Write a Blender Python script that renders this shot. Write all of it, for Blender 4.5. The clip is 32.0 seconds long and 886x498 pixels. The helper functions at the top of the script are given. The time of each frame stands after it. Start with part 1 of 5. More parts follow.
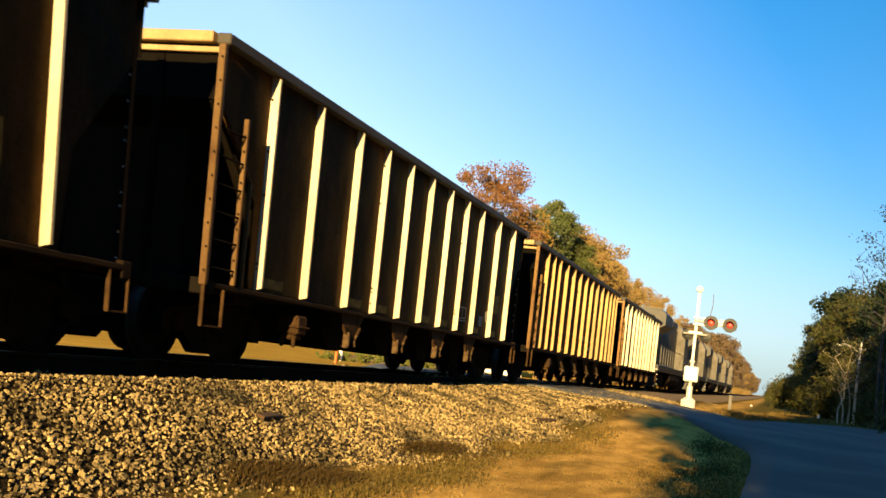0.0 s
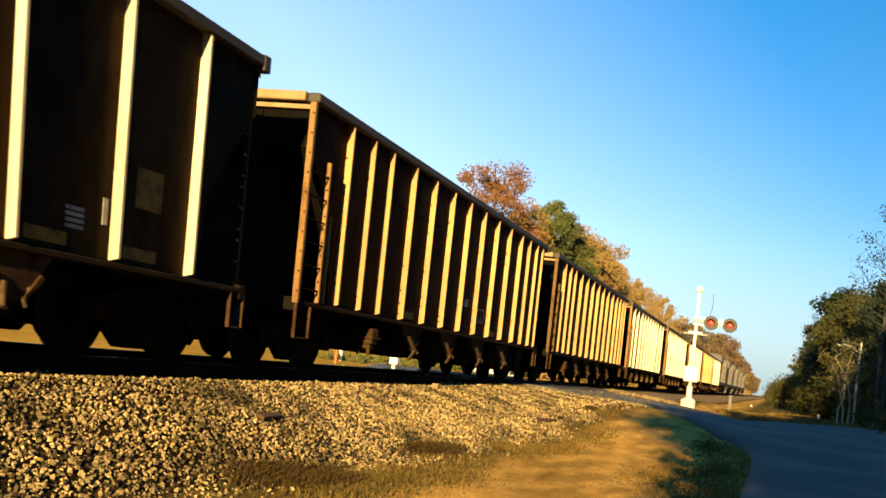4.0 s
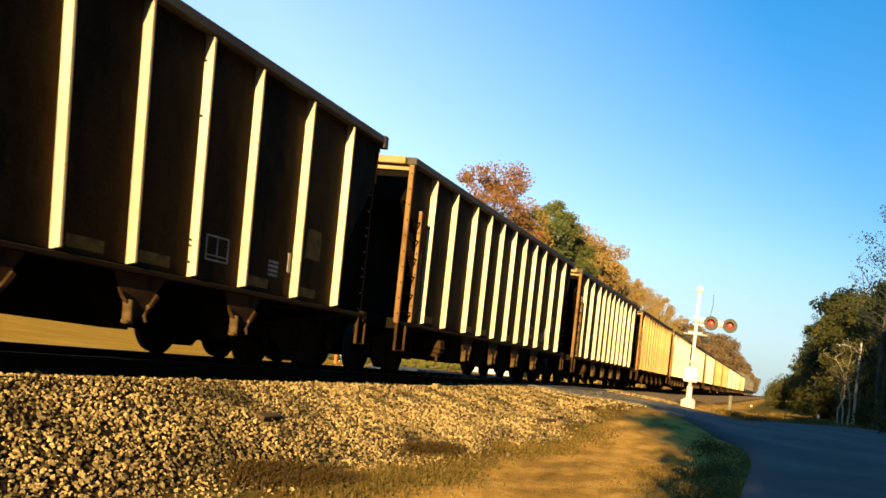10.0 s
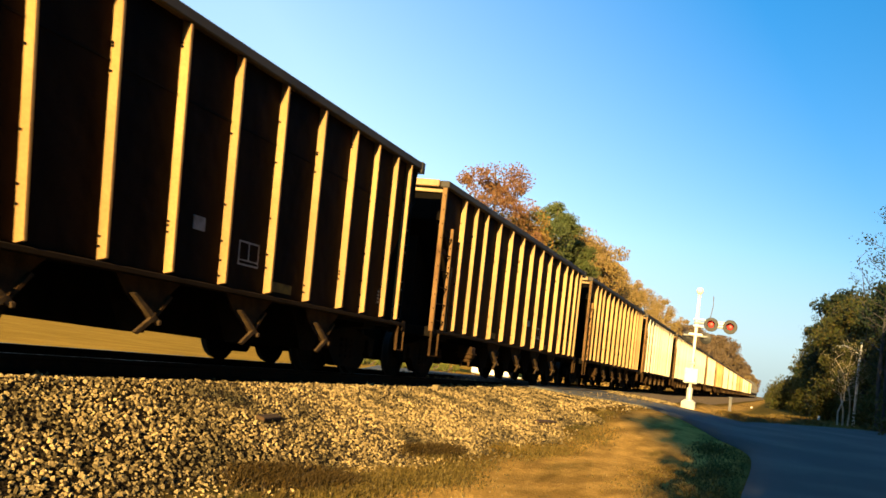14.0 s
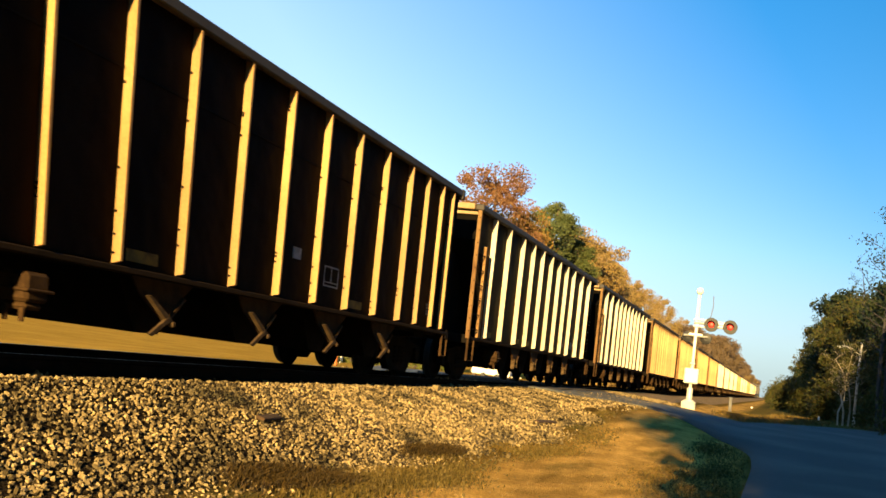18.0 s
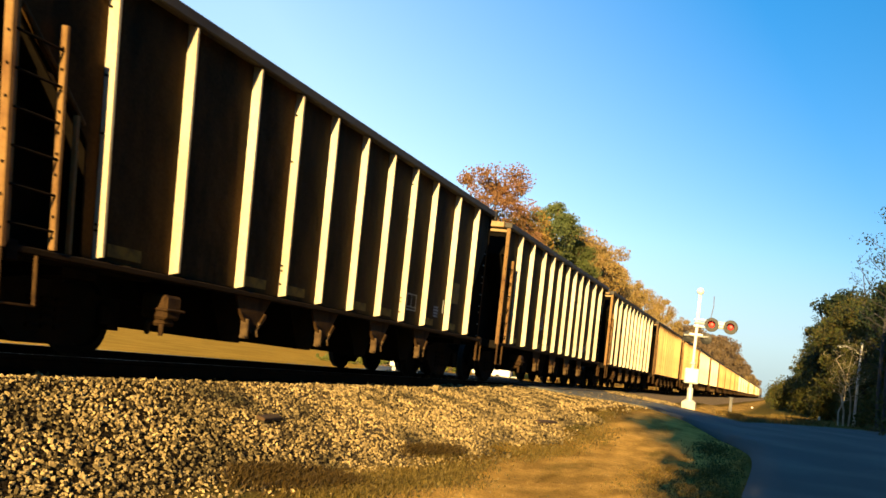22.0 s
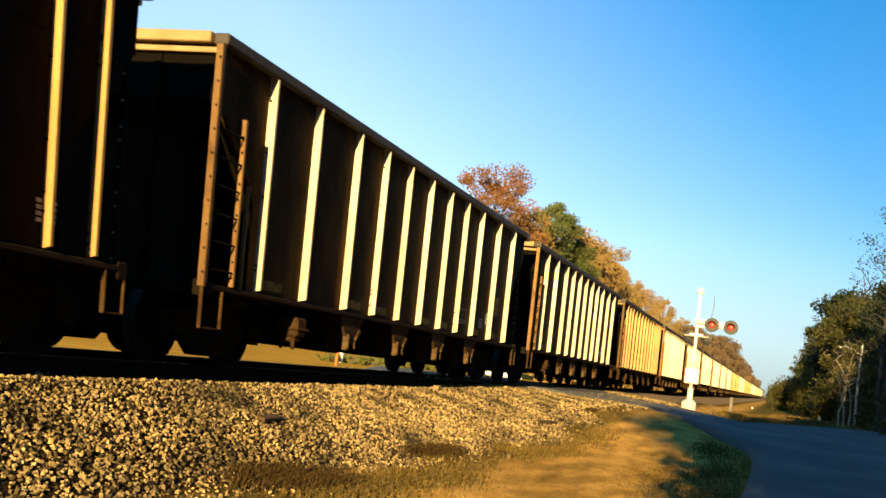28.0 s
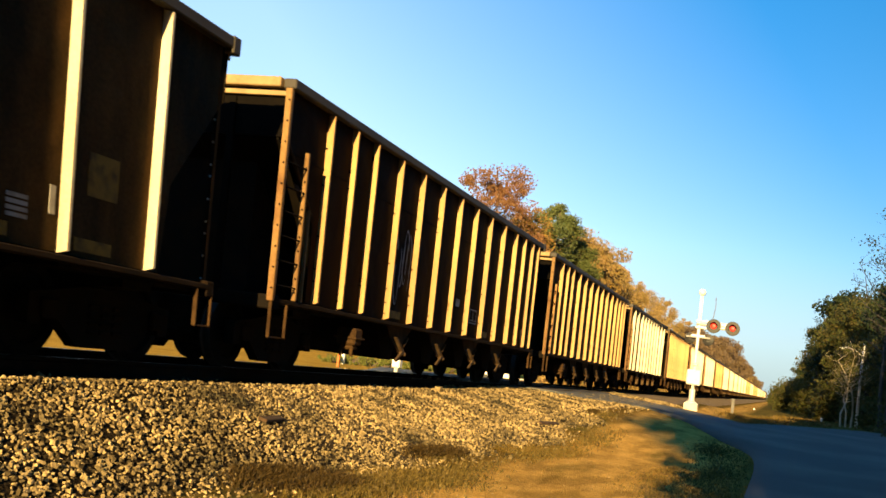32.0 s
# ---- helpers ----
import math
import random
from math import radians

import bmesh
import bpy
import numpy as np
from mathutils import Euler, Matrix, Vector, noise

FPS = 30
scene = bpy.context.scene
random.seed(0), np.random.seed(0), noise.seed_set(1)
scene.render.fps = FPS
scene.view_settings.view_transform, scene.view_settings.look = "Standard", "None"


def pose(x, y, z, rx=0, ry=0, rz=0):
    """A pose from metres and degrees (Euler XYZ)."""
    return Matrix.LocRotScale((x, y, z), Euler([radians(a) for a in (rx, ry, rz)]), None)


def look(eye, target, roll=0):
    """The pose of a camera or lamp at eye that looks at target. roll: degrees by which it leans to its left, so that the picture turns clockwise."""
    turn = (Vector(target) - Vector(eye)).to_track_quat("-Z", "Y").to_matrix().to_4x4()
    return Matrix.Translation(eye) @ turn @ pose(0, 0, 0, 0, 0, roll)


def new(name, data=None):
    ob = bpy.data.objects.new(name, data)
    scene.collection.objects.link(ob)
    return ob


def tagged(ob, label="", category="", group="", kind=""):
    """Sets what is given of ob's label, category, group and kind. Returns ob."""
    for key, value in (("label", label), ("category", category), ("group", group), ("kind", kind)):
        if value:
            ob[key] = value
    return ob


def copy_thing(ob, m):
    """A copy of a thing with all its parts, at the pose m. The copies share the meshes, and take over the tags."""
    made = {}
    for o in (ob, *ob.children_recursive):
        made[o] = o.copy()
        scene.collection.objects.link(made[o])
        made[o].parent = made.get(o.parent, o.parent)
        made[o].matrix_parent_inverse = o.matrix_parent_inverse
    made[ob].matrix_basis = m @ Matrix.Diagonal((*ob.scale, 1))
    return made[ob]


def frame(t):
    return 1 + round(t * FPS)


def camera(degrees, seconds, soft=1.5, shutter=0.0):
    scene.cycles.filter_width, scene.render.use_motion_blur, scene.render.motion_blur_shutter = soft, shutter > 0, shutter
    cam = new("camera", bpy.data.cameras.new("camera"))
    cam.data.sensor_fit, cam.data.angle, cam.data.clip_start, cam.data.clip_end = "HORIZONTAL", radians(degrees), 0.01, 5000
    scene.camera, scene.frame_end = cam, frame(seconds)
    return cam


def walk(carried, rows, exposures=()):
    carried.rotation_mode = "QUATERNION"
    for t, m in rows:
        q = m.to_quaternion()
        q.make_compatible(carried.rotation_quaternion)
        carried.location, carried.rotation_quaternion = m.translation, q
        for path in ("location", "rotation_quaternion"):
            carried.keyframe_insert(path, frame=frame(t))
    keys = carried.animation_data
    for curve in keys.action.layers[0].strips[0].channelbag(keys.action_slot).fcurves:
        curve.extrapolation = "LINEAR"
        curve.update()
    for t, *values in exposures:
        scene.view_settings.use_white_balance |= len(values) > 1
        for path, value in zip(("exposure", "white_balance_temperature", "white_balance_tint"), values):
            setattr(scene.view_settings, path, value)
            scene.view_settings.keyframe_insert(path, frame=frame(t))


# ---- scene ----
# World: x along the track in the train's direction, y across it (camera on the -y side), z = 0 at the top of the rails.
# ---------------------------------------------------------------- camera
FOV = 45.772
EYE = (0.0, -7.679, 0.507)
YAW, PITCH, ROLL = 18.243, 5.647, 7.442


def aim(dyaw, dpitch):
    a, b = radians(YAW + dyaw), radians(PITCH + dpitch)
    e = Vector(EYE)
    return look(e, e + Vector((math.cos(a) * math.cos(b), math.sin(a) * math.cos(b), math.sin(b))), ROLL)


cam = camera(FOV, 32.0, soft=1.6, shutter=1.3)
# the clip's sensor reads its rows from top to bottom, which leans what passes fast
scene.cycles.rolling_shutter_type, scene.cycles.rolling_shutter_duration = "TOP", 0.04
walk(cam, [(0, aim(0, 0)), (6, aim(0, 0.01)), (11, aim(0, 0.03)), (13, aim(0.005, 0.08)), (17, aim(0.02, 0.1)),
           (22, aim(0.04, 0.1)), (25.5, aim(0.05, 0.11)), (28, aim(0.055, 0.11)), (29, aim(0.085, 0.1)),
           (30, aim(0.13, 0.16)), (31, aim(0.15, 0.16)), (32, aim(0.15, 0.16))],
     exposures=[(0, 1.5), (32, 1.5)])

# ---------------------------------------------------------------- light
SUN_EL, SUN_SIDE = 13.5, 5.2
world = bpy.data.worlds.new("world")
scene.world = world
world.use_nodes = True
wn = world.node_tree.nodes
wl = world.node_tree.links
sky = wn.new("ShaderNodeTexSky")
sky.sky_type, sky.sun_disc = "NISHITA", False
sky.sun_elevation, sky.sun_rotation = radians(SUN_EL), radians(270 - SUN_SIDE)
sky.air_density, sky.dust_density, sky.ozone_density, sky.altitude = 1.0, 0.0, 3.0, 1200
wn["Background"].inputs["Strength"].default_value = 0.118
soften = wn.new("ShaderNodeGamma")
soften.inputs["Gamma"].default_value = 0.38
vivid = wn.new("ShaderNodeHueSaturation")
vivid.inputs["Hue"].default_value = 0.512
wl.new(sky.outputs[0], soften.inputs["Color"])
wl.new(soften.outputs[0], vivid.inputs["Color"])
# the sky pales and brightens smoothly away from the clear side, and hazes towards the horizon
heading = wn.new("ShaderNodeTexCoord")


def sky_slope(ky, kz, add, low, high):
    d = wn.new("ShaderNodeVectorMath")
    d.operation = "DOT_PRODUCT"
    d.inputs[1].default_value = (0, ky, kz)
    wl.new(heading.outputs["Generated"], d.inputs[0])
    r = wn.new("ShaderNodeMapRange")
    for key, value in zip(("From Min", "From Max", "To Min", "To Max"), (low - add, high - add, low, high)):
        r.inputs[key].default_value = value
    wl.new(d.outputs["Value"], r.inputs["Value"])
    return r.outputs[0]


def sky_math(kind, a, b):
    q = wn.new("ShaderNodeMath")
    q.operation = kind
    for socket, s in zip(q.inputs, (a, b)):
        if isinstance(s, float):
            socket.default_value = s
        else:
            wl.new(s, socket)
    return q.outputs[0]


wl.new(sky_math("MULTIPLY", sky_math("POWER", 2.0, sky_slope(1.05, -0.95, 0.18, -0.4, 0.40)), 1.62), vivid.inputs["Value"])
wl.new(sky_math("MULTIPLY", sky_slope(-0.75, 0.5, 0.93, 0.72, 1.07), 2.25), vivid.inputs["Saturation"])
haze = wn.new("ShaderNodeMix")
haze.data_type = "RGBA"
haze.inputs["B"].default_value = (1.25, 1.75, 2.0, 1)
near_horizon = wn.new("ShaderNodeMapRange")
for key, value in zip(("From Min", "From Max", "To Min", "To Max"), (0.0, 0.13, 0.9, 0.0)):
    near_horizon.inputs[key].default_value = value
height = wn.new("ShaderNodeSeparateXYZ")
wl.new(heading.outputs["Generated"], height.inputs[0])
wl.new(height.outputs["Z"], near_horizon.inputs["Value"])
wl.new(near_horizon.outputs[0], haze.inputs["Factor"])
wl.new(vivid.outputs[0], haze.inputs["A"])
wl.new(haze.outputs["Result"], wn["Background"].inputs["Color"])

sun_data = bpy.data.lights.new("sun", "SUN")
sun_data.energy, sun_data.angle, sun_data.color = 5.5, radians(0.5), (1.0, 0.685, 0.27)
sun = new("sun", sun_data)
_a, _e = radians(SUN_SIDE), radians(SUN_EL)
sun.matrix_world = look((0, 0, 40), Vector((0, 0, 40)) + Vector((math.cos(_a) * math.cos(_e), math.sin(_a) * math.cos(_e), -math.sin(_e))))


# ---------------------------------------------------------------- materials
def mat(name, base, rough=0.7, metal=0.0, vary=0.25, scale=3.0, fine=40.0, bump=0.2, second=None, mix=0.4, spec=0.3, rand=0.0, streak=1.0, dist=0.01, detail=5.0, dent=0.0):
    """Two noise scales over a base colour, with fine bump; second is the stain colour; rand varies by object."""
    m = bpy.data.materials.new(name)
    m.use_nodes = True
    n, l = m.node_tree.nodes, m.node_tree.links
    b = n["Principled BSDF"]
    b.inputs["Roughness"].default_value = rough
    b.inputs["Metallic"].default_value = metal
    b.inputs["Specular IOR Level"].default_value = spec
    tc = n.new("ShaderNodeTexCoord")
    mp = n.new("ShaderNodeMapping")
    mp.inputs["Scale"].default_value = (1, 1, streak)
    l.new(tc.outputs["Object"], mp.inputs["Vector"])
    big = n.new("ShaderNodeTexNoise")
    big.inputs["Scale"].default_value, big.inputs["Detail"].default_value = scale, detail
    small = n.new("ShaderNodeTexNoise")
    small.inputs["Scale"].default_value, small.inputs["Detail"].default_value = fine, 3
    l.new(mp.outputs[0], big.inputs["Vector"])
    l.new(tc.outputs["Object"], small.inputs["Vector"])
    ramp = n.new("ShaderNodeValToRGB")
    ramp.color_ramp.elements[0].position, ramp.color_ramp.elements[1].position = 0.42, 0.68
    l.new(big.outputs["Fac"], ramp.inputs[0])
    mx = n.new("ShaderNodeMix")
    mx.data_type = "RGBA"
    second = second or tuple(c * 0.55 for c in base)
    mx.inputs["A"].default_value, mx.inputs["B"].default_value = (*base, 1), (*second, 1)
    ml = n.new("ShaderNodeMath")
    ml.operation = "MULTIPLY"
    ml.inputs[1].default_value = mix * 1.6
    l.new(ramp.outputs[0], ml.inputs[0])
    l.new(ml.outputs[0], mx.inputs["Factor"])
    hsv = n.new("ShaderNodeHueSaturation")
    l.new(mx.outputs["Result"], hsv.inputs["Color"])
    mr = n.new("ShaderNodeMapRange")
    mr.inputs["To Min"].default_value, mr.inputs["To Max"].default_value = 1 - vary, 1 + vary
    l.new(small.outputs["Fac"], mr.inputs["Value"])
    val = mr.outputs[0]
    if rand:
        oi = n.new("ShaderNodeObjectInfo")
        r2 = n.new("ShaderNodeMapRange")
        r2.inputs["To Min"].default_value, r2.inputs["To Max"].default_value = 1 - rand, 1 + rand
        l.new(oi.outputs["Random"], r2.inputs["Value"])
        mm = n.new("ShaderNodeMath")
        mm.operation = "MULTIPLY"
        l.new(val, mm.inputs[0])
        l.new(r2.outputs[0], mm.inputs[1])
        val = mm.outputs[0]
    l.new(val, hsv.inputs["Value"])
    l.new(hsv.outputs[0], b.inputs["Base Color"])
    if bump:
        bp = n.new("ShaderNodeBump")
        bp.inputs["Strength"].default_value, bp.inputs["Distance"].default_value = bump, dist
        l.new(small.outputs["Fac"], bp.inputs["Height"])
        if dent:
            dn = n.new("ShaderNodeTexNoise")
            dn.inputs["Scale"].default_value, dn.inputs["Detail"].default_value = 1.7, 2
            l.new(tc.outputs["Object"], dn.inputs["Vector"])
            b2 = n.new("ShaderNodeBump")
            b2.inputs["Strength"].default_value, b2.inputs["Distance"].default_value = 1.0, dent
            l.new(dn.outputs["Fac"], b2.inputs["Height"])
            l.new(b2.outputs[0], bp.inputs["Normal"])
        l.new(bp.outputs[0], b.inputs["Normal"])
    return m


def islands(m, spread=0.35):
    """Vary a joined material piece by piece."""
    n, l = m.node_tree.nodes, m.node_tree.links
    b = n["Principled BSDF"]
    src = b.inputs["Base Color"].links[0].from_socket
    g = n.new("ShaderNodeNewGeometry")
    mr = n.new("ShaderNodeMapRange")
    mr.inputs["To Min"].default_value, mr.inputs["To Max"].default_value = 1 - spread, 1 + spread
    l.new(g.outputs["Random Per Island"], mr.inputs["Value"])
    h = n.new("ShaderNodeHueSaturation")
    l.new(src, h.inputs["Color"])
    l.new(mr.outputs[0], h.inputs["Value"])
    l.new(h.outputs[0], b.inputs["Base Color"])
    return m


def glow(name, color, strength):
    m = bpy.data.materials.new(name)
    m.use_nodes = True
    b = m.node_tree.nodes["Principled BSDF"]
    b.inputs["Base Color"].default_value = (*color, 1)
    b.inputs["Emission Color"].default_value = (*color, 1)
    b.inputs["Emission Strength"].default_value = strength
    return m


def leafy(name, colors, rough=0.6, trans=0.3):
    """Leaves: a colour of its own for each piece, from a ramp; thin, so some light comes through."""
    m = bpy.data.materials.new(name)
    m.use_nodes = True
    n, l = m.node_tree.nodes, m.node_tree.links
    b = n["Principled BSDF"]
    b.inputs["Roughness"].default_value = rough
    b.inputs["Specular IOR Level"].default_value = 0.2
    g = n.new("ShaderNodeNewGeometry")
    r = n.new("ShaderNodeValToRGB")
    el = r.color_ramp.elements
    while len(el) < len(colors):
        el.new(0.5)
    for i, c in enumerate(colors):
        el[i].position, el[i].color = i / (len(colors) - 1), (*c, 1)
    l.new(g.outputs["Random Per Island"], r.inputs[0])
    l.new(r.outputs[0], b.inputs["Base Color"])
    tl = n.new("ShaderNodeBsdfTranslucent")
    l.new(r.outputs[0], tl.inputs["Color"])
    ms = n.new("ShaderNodeMixShader")
    ms.inputs[0].default_value = trans
    l.new(b.outputs[0], ms.inputs[1])
    l.new(tl.outputs[0], ms.inputs[2])
    l.new(ms.outputs[0], n["Material Output"].inputs["Surface"])
    return m


M = {}
# side sheets: stains, plus the shade between the ribs put into the colour
M["sheet"] = mat("coal_stained_shaded_sheet", (0.021, 0.0135, 0.0055), 0.75, 0, 0.5, 1.3, 25, 0.15, (0.085, 0.042, 0.011), 0.5, 0.04, 0.35, 0.35, dent=0.05)
M["sheet_b"] = mat("rusty_shaded_sheet", (0.0065, 0.003, 0.0014), 0.75, 0, 0.35, 0.8, 25, 0.15, (0.024, 0.0095, 0.003), 0.6, 0.04, 0.35, 0.35, dent=0.05)
# car ends: near-black colour stands in for the shade between cars
M["end"] = mat("shade_black_end", (0.005, 0.004, 0.003), 0.85, 0, 0.35, 1.5, 25, 0.15, (0.010, 0.007, 0.004), 0.5, 0.03, 0.2, 0.5, dent=0.03)
# ribs: worn paint, with the low sun on them put into the colour
M["rib"] = mat("worn_sunlit_rib_paint", (0.56, 0.50, 0.37), 0.5, 0, 0.22, 1.6, 30, 0.15, (0.33, 0.23, 0.11), 0.40, 0.4, 0.15, 0.5, dent=0.02)
M["rib_b"] = mat("rusty_sunlit_rib_paint", (0.41, 0.25, 0.082), 0.55, 0, 0.25, 1.6, 30, 0.15, (0.23, 0.11, 0.032), 0.5, 0.35, 0.15, 0.5, dent=0.02)
M["stirrup"] = mat("dark_rusty_stirrup", (0.050, 0.027, 0.010), 0.85, 0, 0.4, 5, 30, 0.3, (0.016, 0.008, 0.004), 0.5, 0.1)
M["post"] = mat("rusty_post", (0.20, 0.115, 0.042), 0.75, 0, 0.3, 2, 30, 0.1, (0.085, 0.037, 0.013), 0.5, 0.2, 0.45)
M["post_top"] = mat("tan_end_chord", (0.36, 0.25, 0.12), 0.7, 0, 0.25, 2, 30, 0.1, (0.20, 0.12, 0.05), 0.5, 0.2, 0.15)
M["chord"] = mat("grey_top_chord", (0.055, 0.048, 0.038), 0.65, 0, 0.2, 1.5, 30, 0.1, (0.03, 0.024, 0.018), 0.5)
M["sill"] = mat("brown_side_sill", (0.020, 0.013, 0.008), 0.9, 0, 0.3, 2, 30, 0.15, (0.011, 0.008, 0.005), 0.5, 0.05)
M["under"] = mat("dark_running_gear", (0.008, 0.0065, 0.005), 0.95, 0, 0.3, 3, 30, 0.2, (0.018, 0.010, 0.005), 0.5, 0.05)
M["gate"] = mat("dusty_gate_steel", (0.085, 0.054, 0.026), 0.85, 0, 0.4, 5, 30, 0.3, (0.030, 0.018, 0.009), 0.6, 0.1)
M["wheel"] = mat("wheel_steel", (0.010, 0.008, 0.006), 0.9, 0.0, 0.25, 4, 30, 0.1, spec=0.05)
M["tread"] = mat("worn_tread", (0.035, 0.03, 0.026), 0.7, 0.3, 0.1, 4, 30, 0.02)
M["coal"] = mat("coal", (0.012, 0.012, 0.013), 0.6, 0, 0.5, 6, 12, 0.9, dist=0.05)
M["spray_white"] = mat("faded_white_spray", (0.26, 0.26, 0.26), 0.85, 0, 0.3, 6, 60, 0.0, (0.13, 0.13, 0.135), 0.5)
M["spray_olive"] = mat("faded_olive_spray", (0.04, 0.045, 0.028), 0.85, 0, 0.3, 6, 60, 0.0, (0.018, 0.018, 0.010), 0.5)
M["spray_red"] = mat("faded_red_spray", (0.09, 0.026, 0.010), 0.85, 0, 0.3, 6, 60, 0.0, (0.04, 0.014, 0.006), 0.5)
M["stencil"] = mat("faded_stencil_white", (0.34, 0.33, 0.30), 0.8, 0, 0.25, 8, 60, 0.0, (0.16, 0.14, 0.12), 0.5)
M["patch"] = mat("ochre_patch", (0.22, 0.125, 0.012), 0.8, 0, 0.25, 6, 60, 0.0, (0.06, 0.038, 0.008), 0.6)
M["loco"] = mat("black_grey_loco_paint", (0.020, 0.020, 0.021), 0.45, 0, 0.2, 1.5, 20, 0.05, (0.045, 0.04, 0.034), 0.4, 0.3)
M["loco_light"] = mat("dusty_loco_grey", (0.11, 0.10, 0.085), 0.6, 0, 0.2, 1.5, 20, 0.05, (0.05, 0.042, 0.033), 0.5)
M["rail"] = mat("rusty_rail", (0.014, 0.009, 0.006), 0.9, 0, 0.25, 5, 60, 0.2, (0.024, 0.012, 0.006), 0.5, 0.05)
M["railtop"] = mat("polished_rail_head", (0.22, 0.20, 0.18), 0.5, 1.0, 0.1, 4, 50, 0.02)
M["tie"] = mat("creosoted_tie", (0.012, 0.009, 0.007), 0.95, 0, 0.4, 4, 40, 0.5, (0.024, 0.018, 0.013), 0.4, rand=0.3, spec=0.05)
M["scrap"] = mat("splintered_wood", (0.07, 0.04, 0.02), 0.95, 0, 0.4, 4, 40, 0.5, (0.03, 0.02, 0.012), 0.5)
M["stone"] = islands(mat("ballast_stone", (0.235, 0.172, 0.080), 0.9, 0, 0.25, 1.1, 40, 0.3, (0.030, 0.026, 0.014), 0.6, spec=0.15), 0.95)
M["asphalt"] = mat("weathered_asphalt", (0.085, 0.090, 0.085), 0.85, 0, 0.35, 0.35, 60, 0.4, (0.135, 0.138, 0.125), 0.5, 0.08, dist=0.006)
M["plank"] = mat("crossing_panel", (0.075, 0.062, 0.05), 0.85, 0, 0.3, 2, 40, 0.4, (0.04, 0.033, 0.028), 0.5, rand=0.2)
M["white"] = mat("white_paint", (0.78, 0.76, 0.70), 0.5, 0, 0.08, 5, 40, 0.05, (0.6, 0.56, 0.48), 0.4)
M["alu"] = mat("aluminium_paint", (0.66, 0.63, 0.56), 0.45, 0.2, 0.08, 5, 40, 0.05, (0.5, 0.46, 0.4), 0.4)
M["black"] = mat("black_paint", (0.010, 0.010, 0.010), 0.5, 0, 0.2, 5, 40, 0.05)
M["red_lens"] = glow("lit_red_lens", (0.60, 0.022, 0.010), 0.35)
M["red_dim"] = glow("dim_red_lens", (0.42, 0.018, 0.012), 0.25)
M["orange"] = mat("orange_plastic", (0.62, 0.14, 0.03), 0.5, 0, 0.1, 5, 40, 0.05)
M["concrete"] = mat("concrete", (0.5, 0.47, 0.41), 0.9, 0, 0.2, 3, 40, 0.3, (0.35, 0.31, 0.25), 0.5)
M["dull"] = mat("dull_grey_steel", (0.13, 0.125, 0.115), 0.7, 0, 0.15, 4, 40, 0.05)
M["galv"] = mat("galvanised_steel", (0.4, 0.39, 0.36), 0.5, 0.4, 0.15, 4, 40, 0.05)
M["bark"] = mat("bark", (0.10, 0.075, 0.05), 0.9, 0, 0.35, 3, 20, 0.6, (0.05, 0.035, 0.025), 0.5)
M["dark_bark"] = mat("dark_bark", (0.045, 0.04, 0.035), 0.9, 0, 0.35, 3, 20, 0.6, (0.025, 0.022, 0.02), 0.5)
M["pale_bark"] = mat("pale_bark", (0.34, 0.29, 0.20), 0.85, 0, 0.25, 3, 20, 0.4, (0.18, 0.14, 0.10), 0.5)
M["leaf_red"] = leafy("russet_leaves", [(0.20, 0.09, 0.040), (0.30, 0.15, 0.065), (0.22, 0.12, 0.050), (0.36, 0.20, 0.09)])
M["leaf_gold"] = leafy("golden_leaves", [(0.26, 0.155, 0.030), (0.36, 0.21, 0.042), (0.17, 0.12, 0.028), (0.29, 0.155, 0.045)])
M["leaf_brown"] = leafy("brown_leaves", [(0.28, 0.19, 0.06), (0.37, 0.24, 0.08), (0.21, 0.17, 0.055), (0.38, 0.24, 0.10)])
M["leaf_green"] = leafy("pine_needles", [(0.08, 0.11, 0.035), (0.12, 0.15, 0.05), (0.15, 0.17, 0.06), (0.09, 0.10, 0.03)])
M["leaf_dark"] = leafy("dark_leaves", [(0.012, 0.023, 0.010), (0.020, 0.036, 0.013), (0.034, 0.046, 0.016), (0.024, 0.030, 0.013)])
M["leaf_olive"] = leafy("olive_leaves", [(0.040, 0.052, 0.010), (0.070, 0.075, 0.014), (0.10, 0.078, 0.019), (0.028, 0.038, 0.009)])
M["leaf_hedge"] = leafy("hedge_leaves", [(0.10, 0.13, 0.02), (0.15, 0.17, 0.03), (0.19, 0.17, 0.04), (0.08, 0.10, 0.02)])
M["leaf_far"] = leafy("far_dull_leaves", [(0.15, 0.10, 0.052), (0.18, 0.12, 0.062), (0.12, 0.09, 0.052), (0.155, 0.11, 0.068)])
M["grass_dry"] = leafy("dry_grass", [(0.13, 0.088, 0.02), (0.08, 0.058, 0.014), (0.19, 0.13, 0.035), (0.06, 0.052, 0.012)], trans=0.25)
M["grass_olive"] = leafy("dark_olive_grass", [(0.030, 0.020, 0.006), (0.055, 0.036, 0.009), (0.085, 0.050, 0.013)], trans=0.2)
M["grass_green"] = leafy("green_grass", [(0.09, 0.066, 0.012), (0.13, 0.086, 0.018), (0.18, 0.108, 0.026)], trans=0.2)


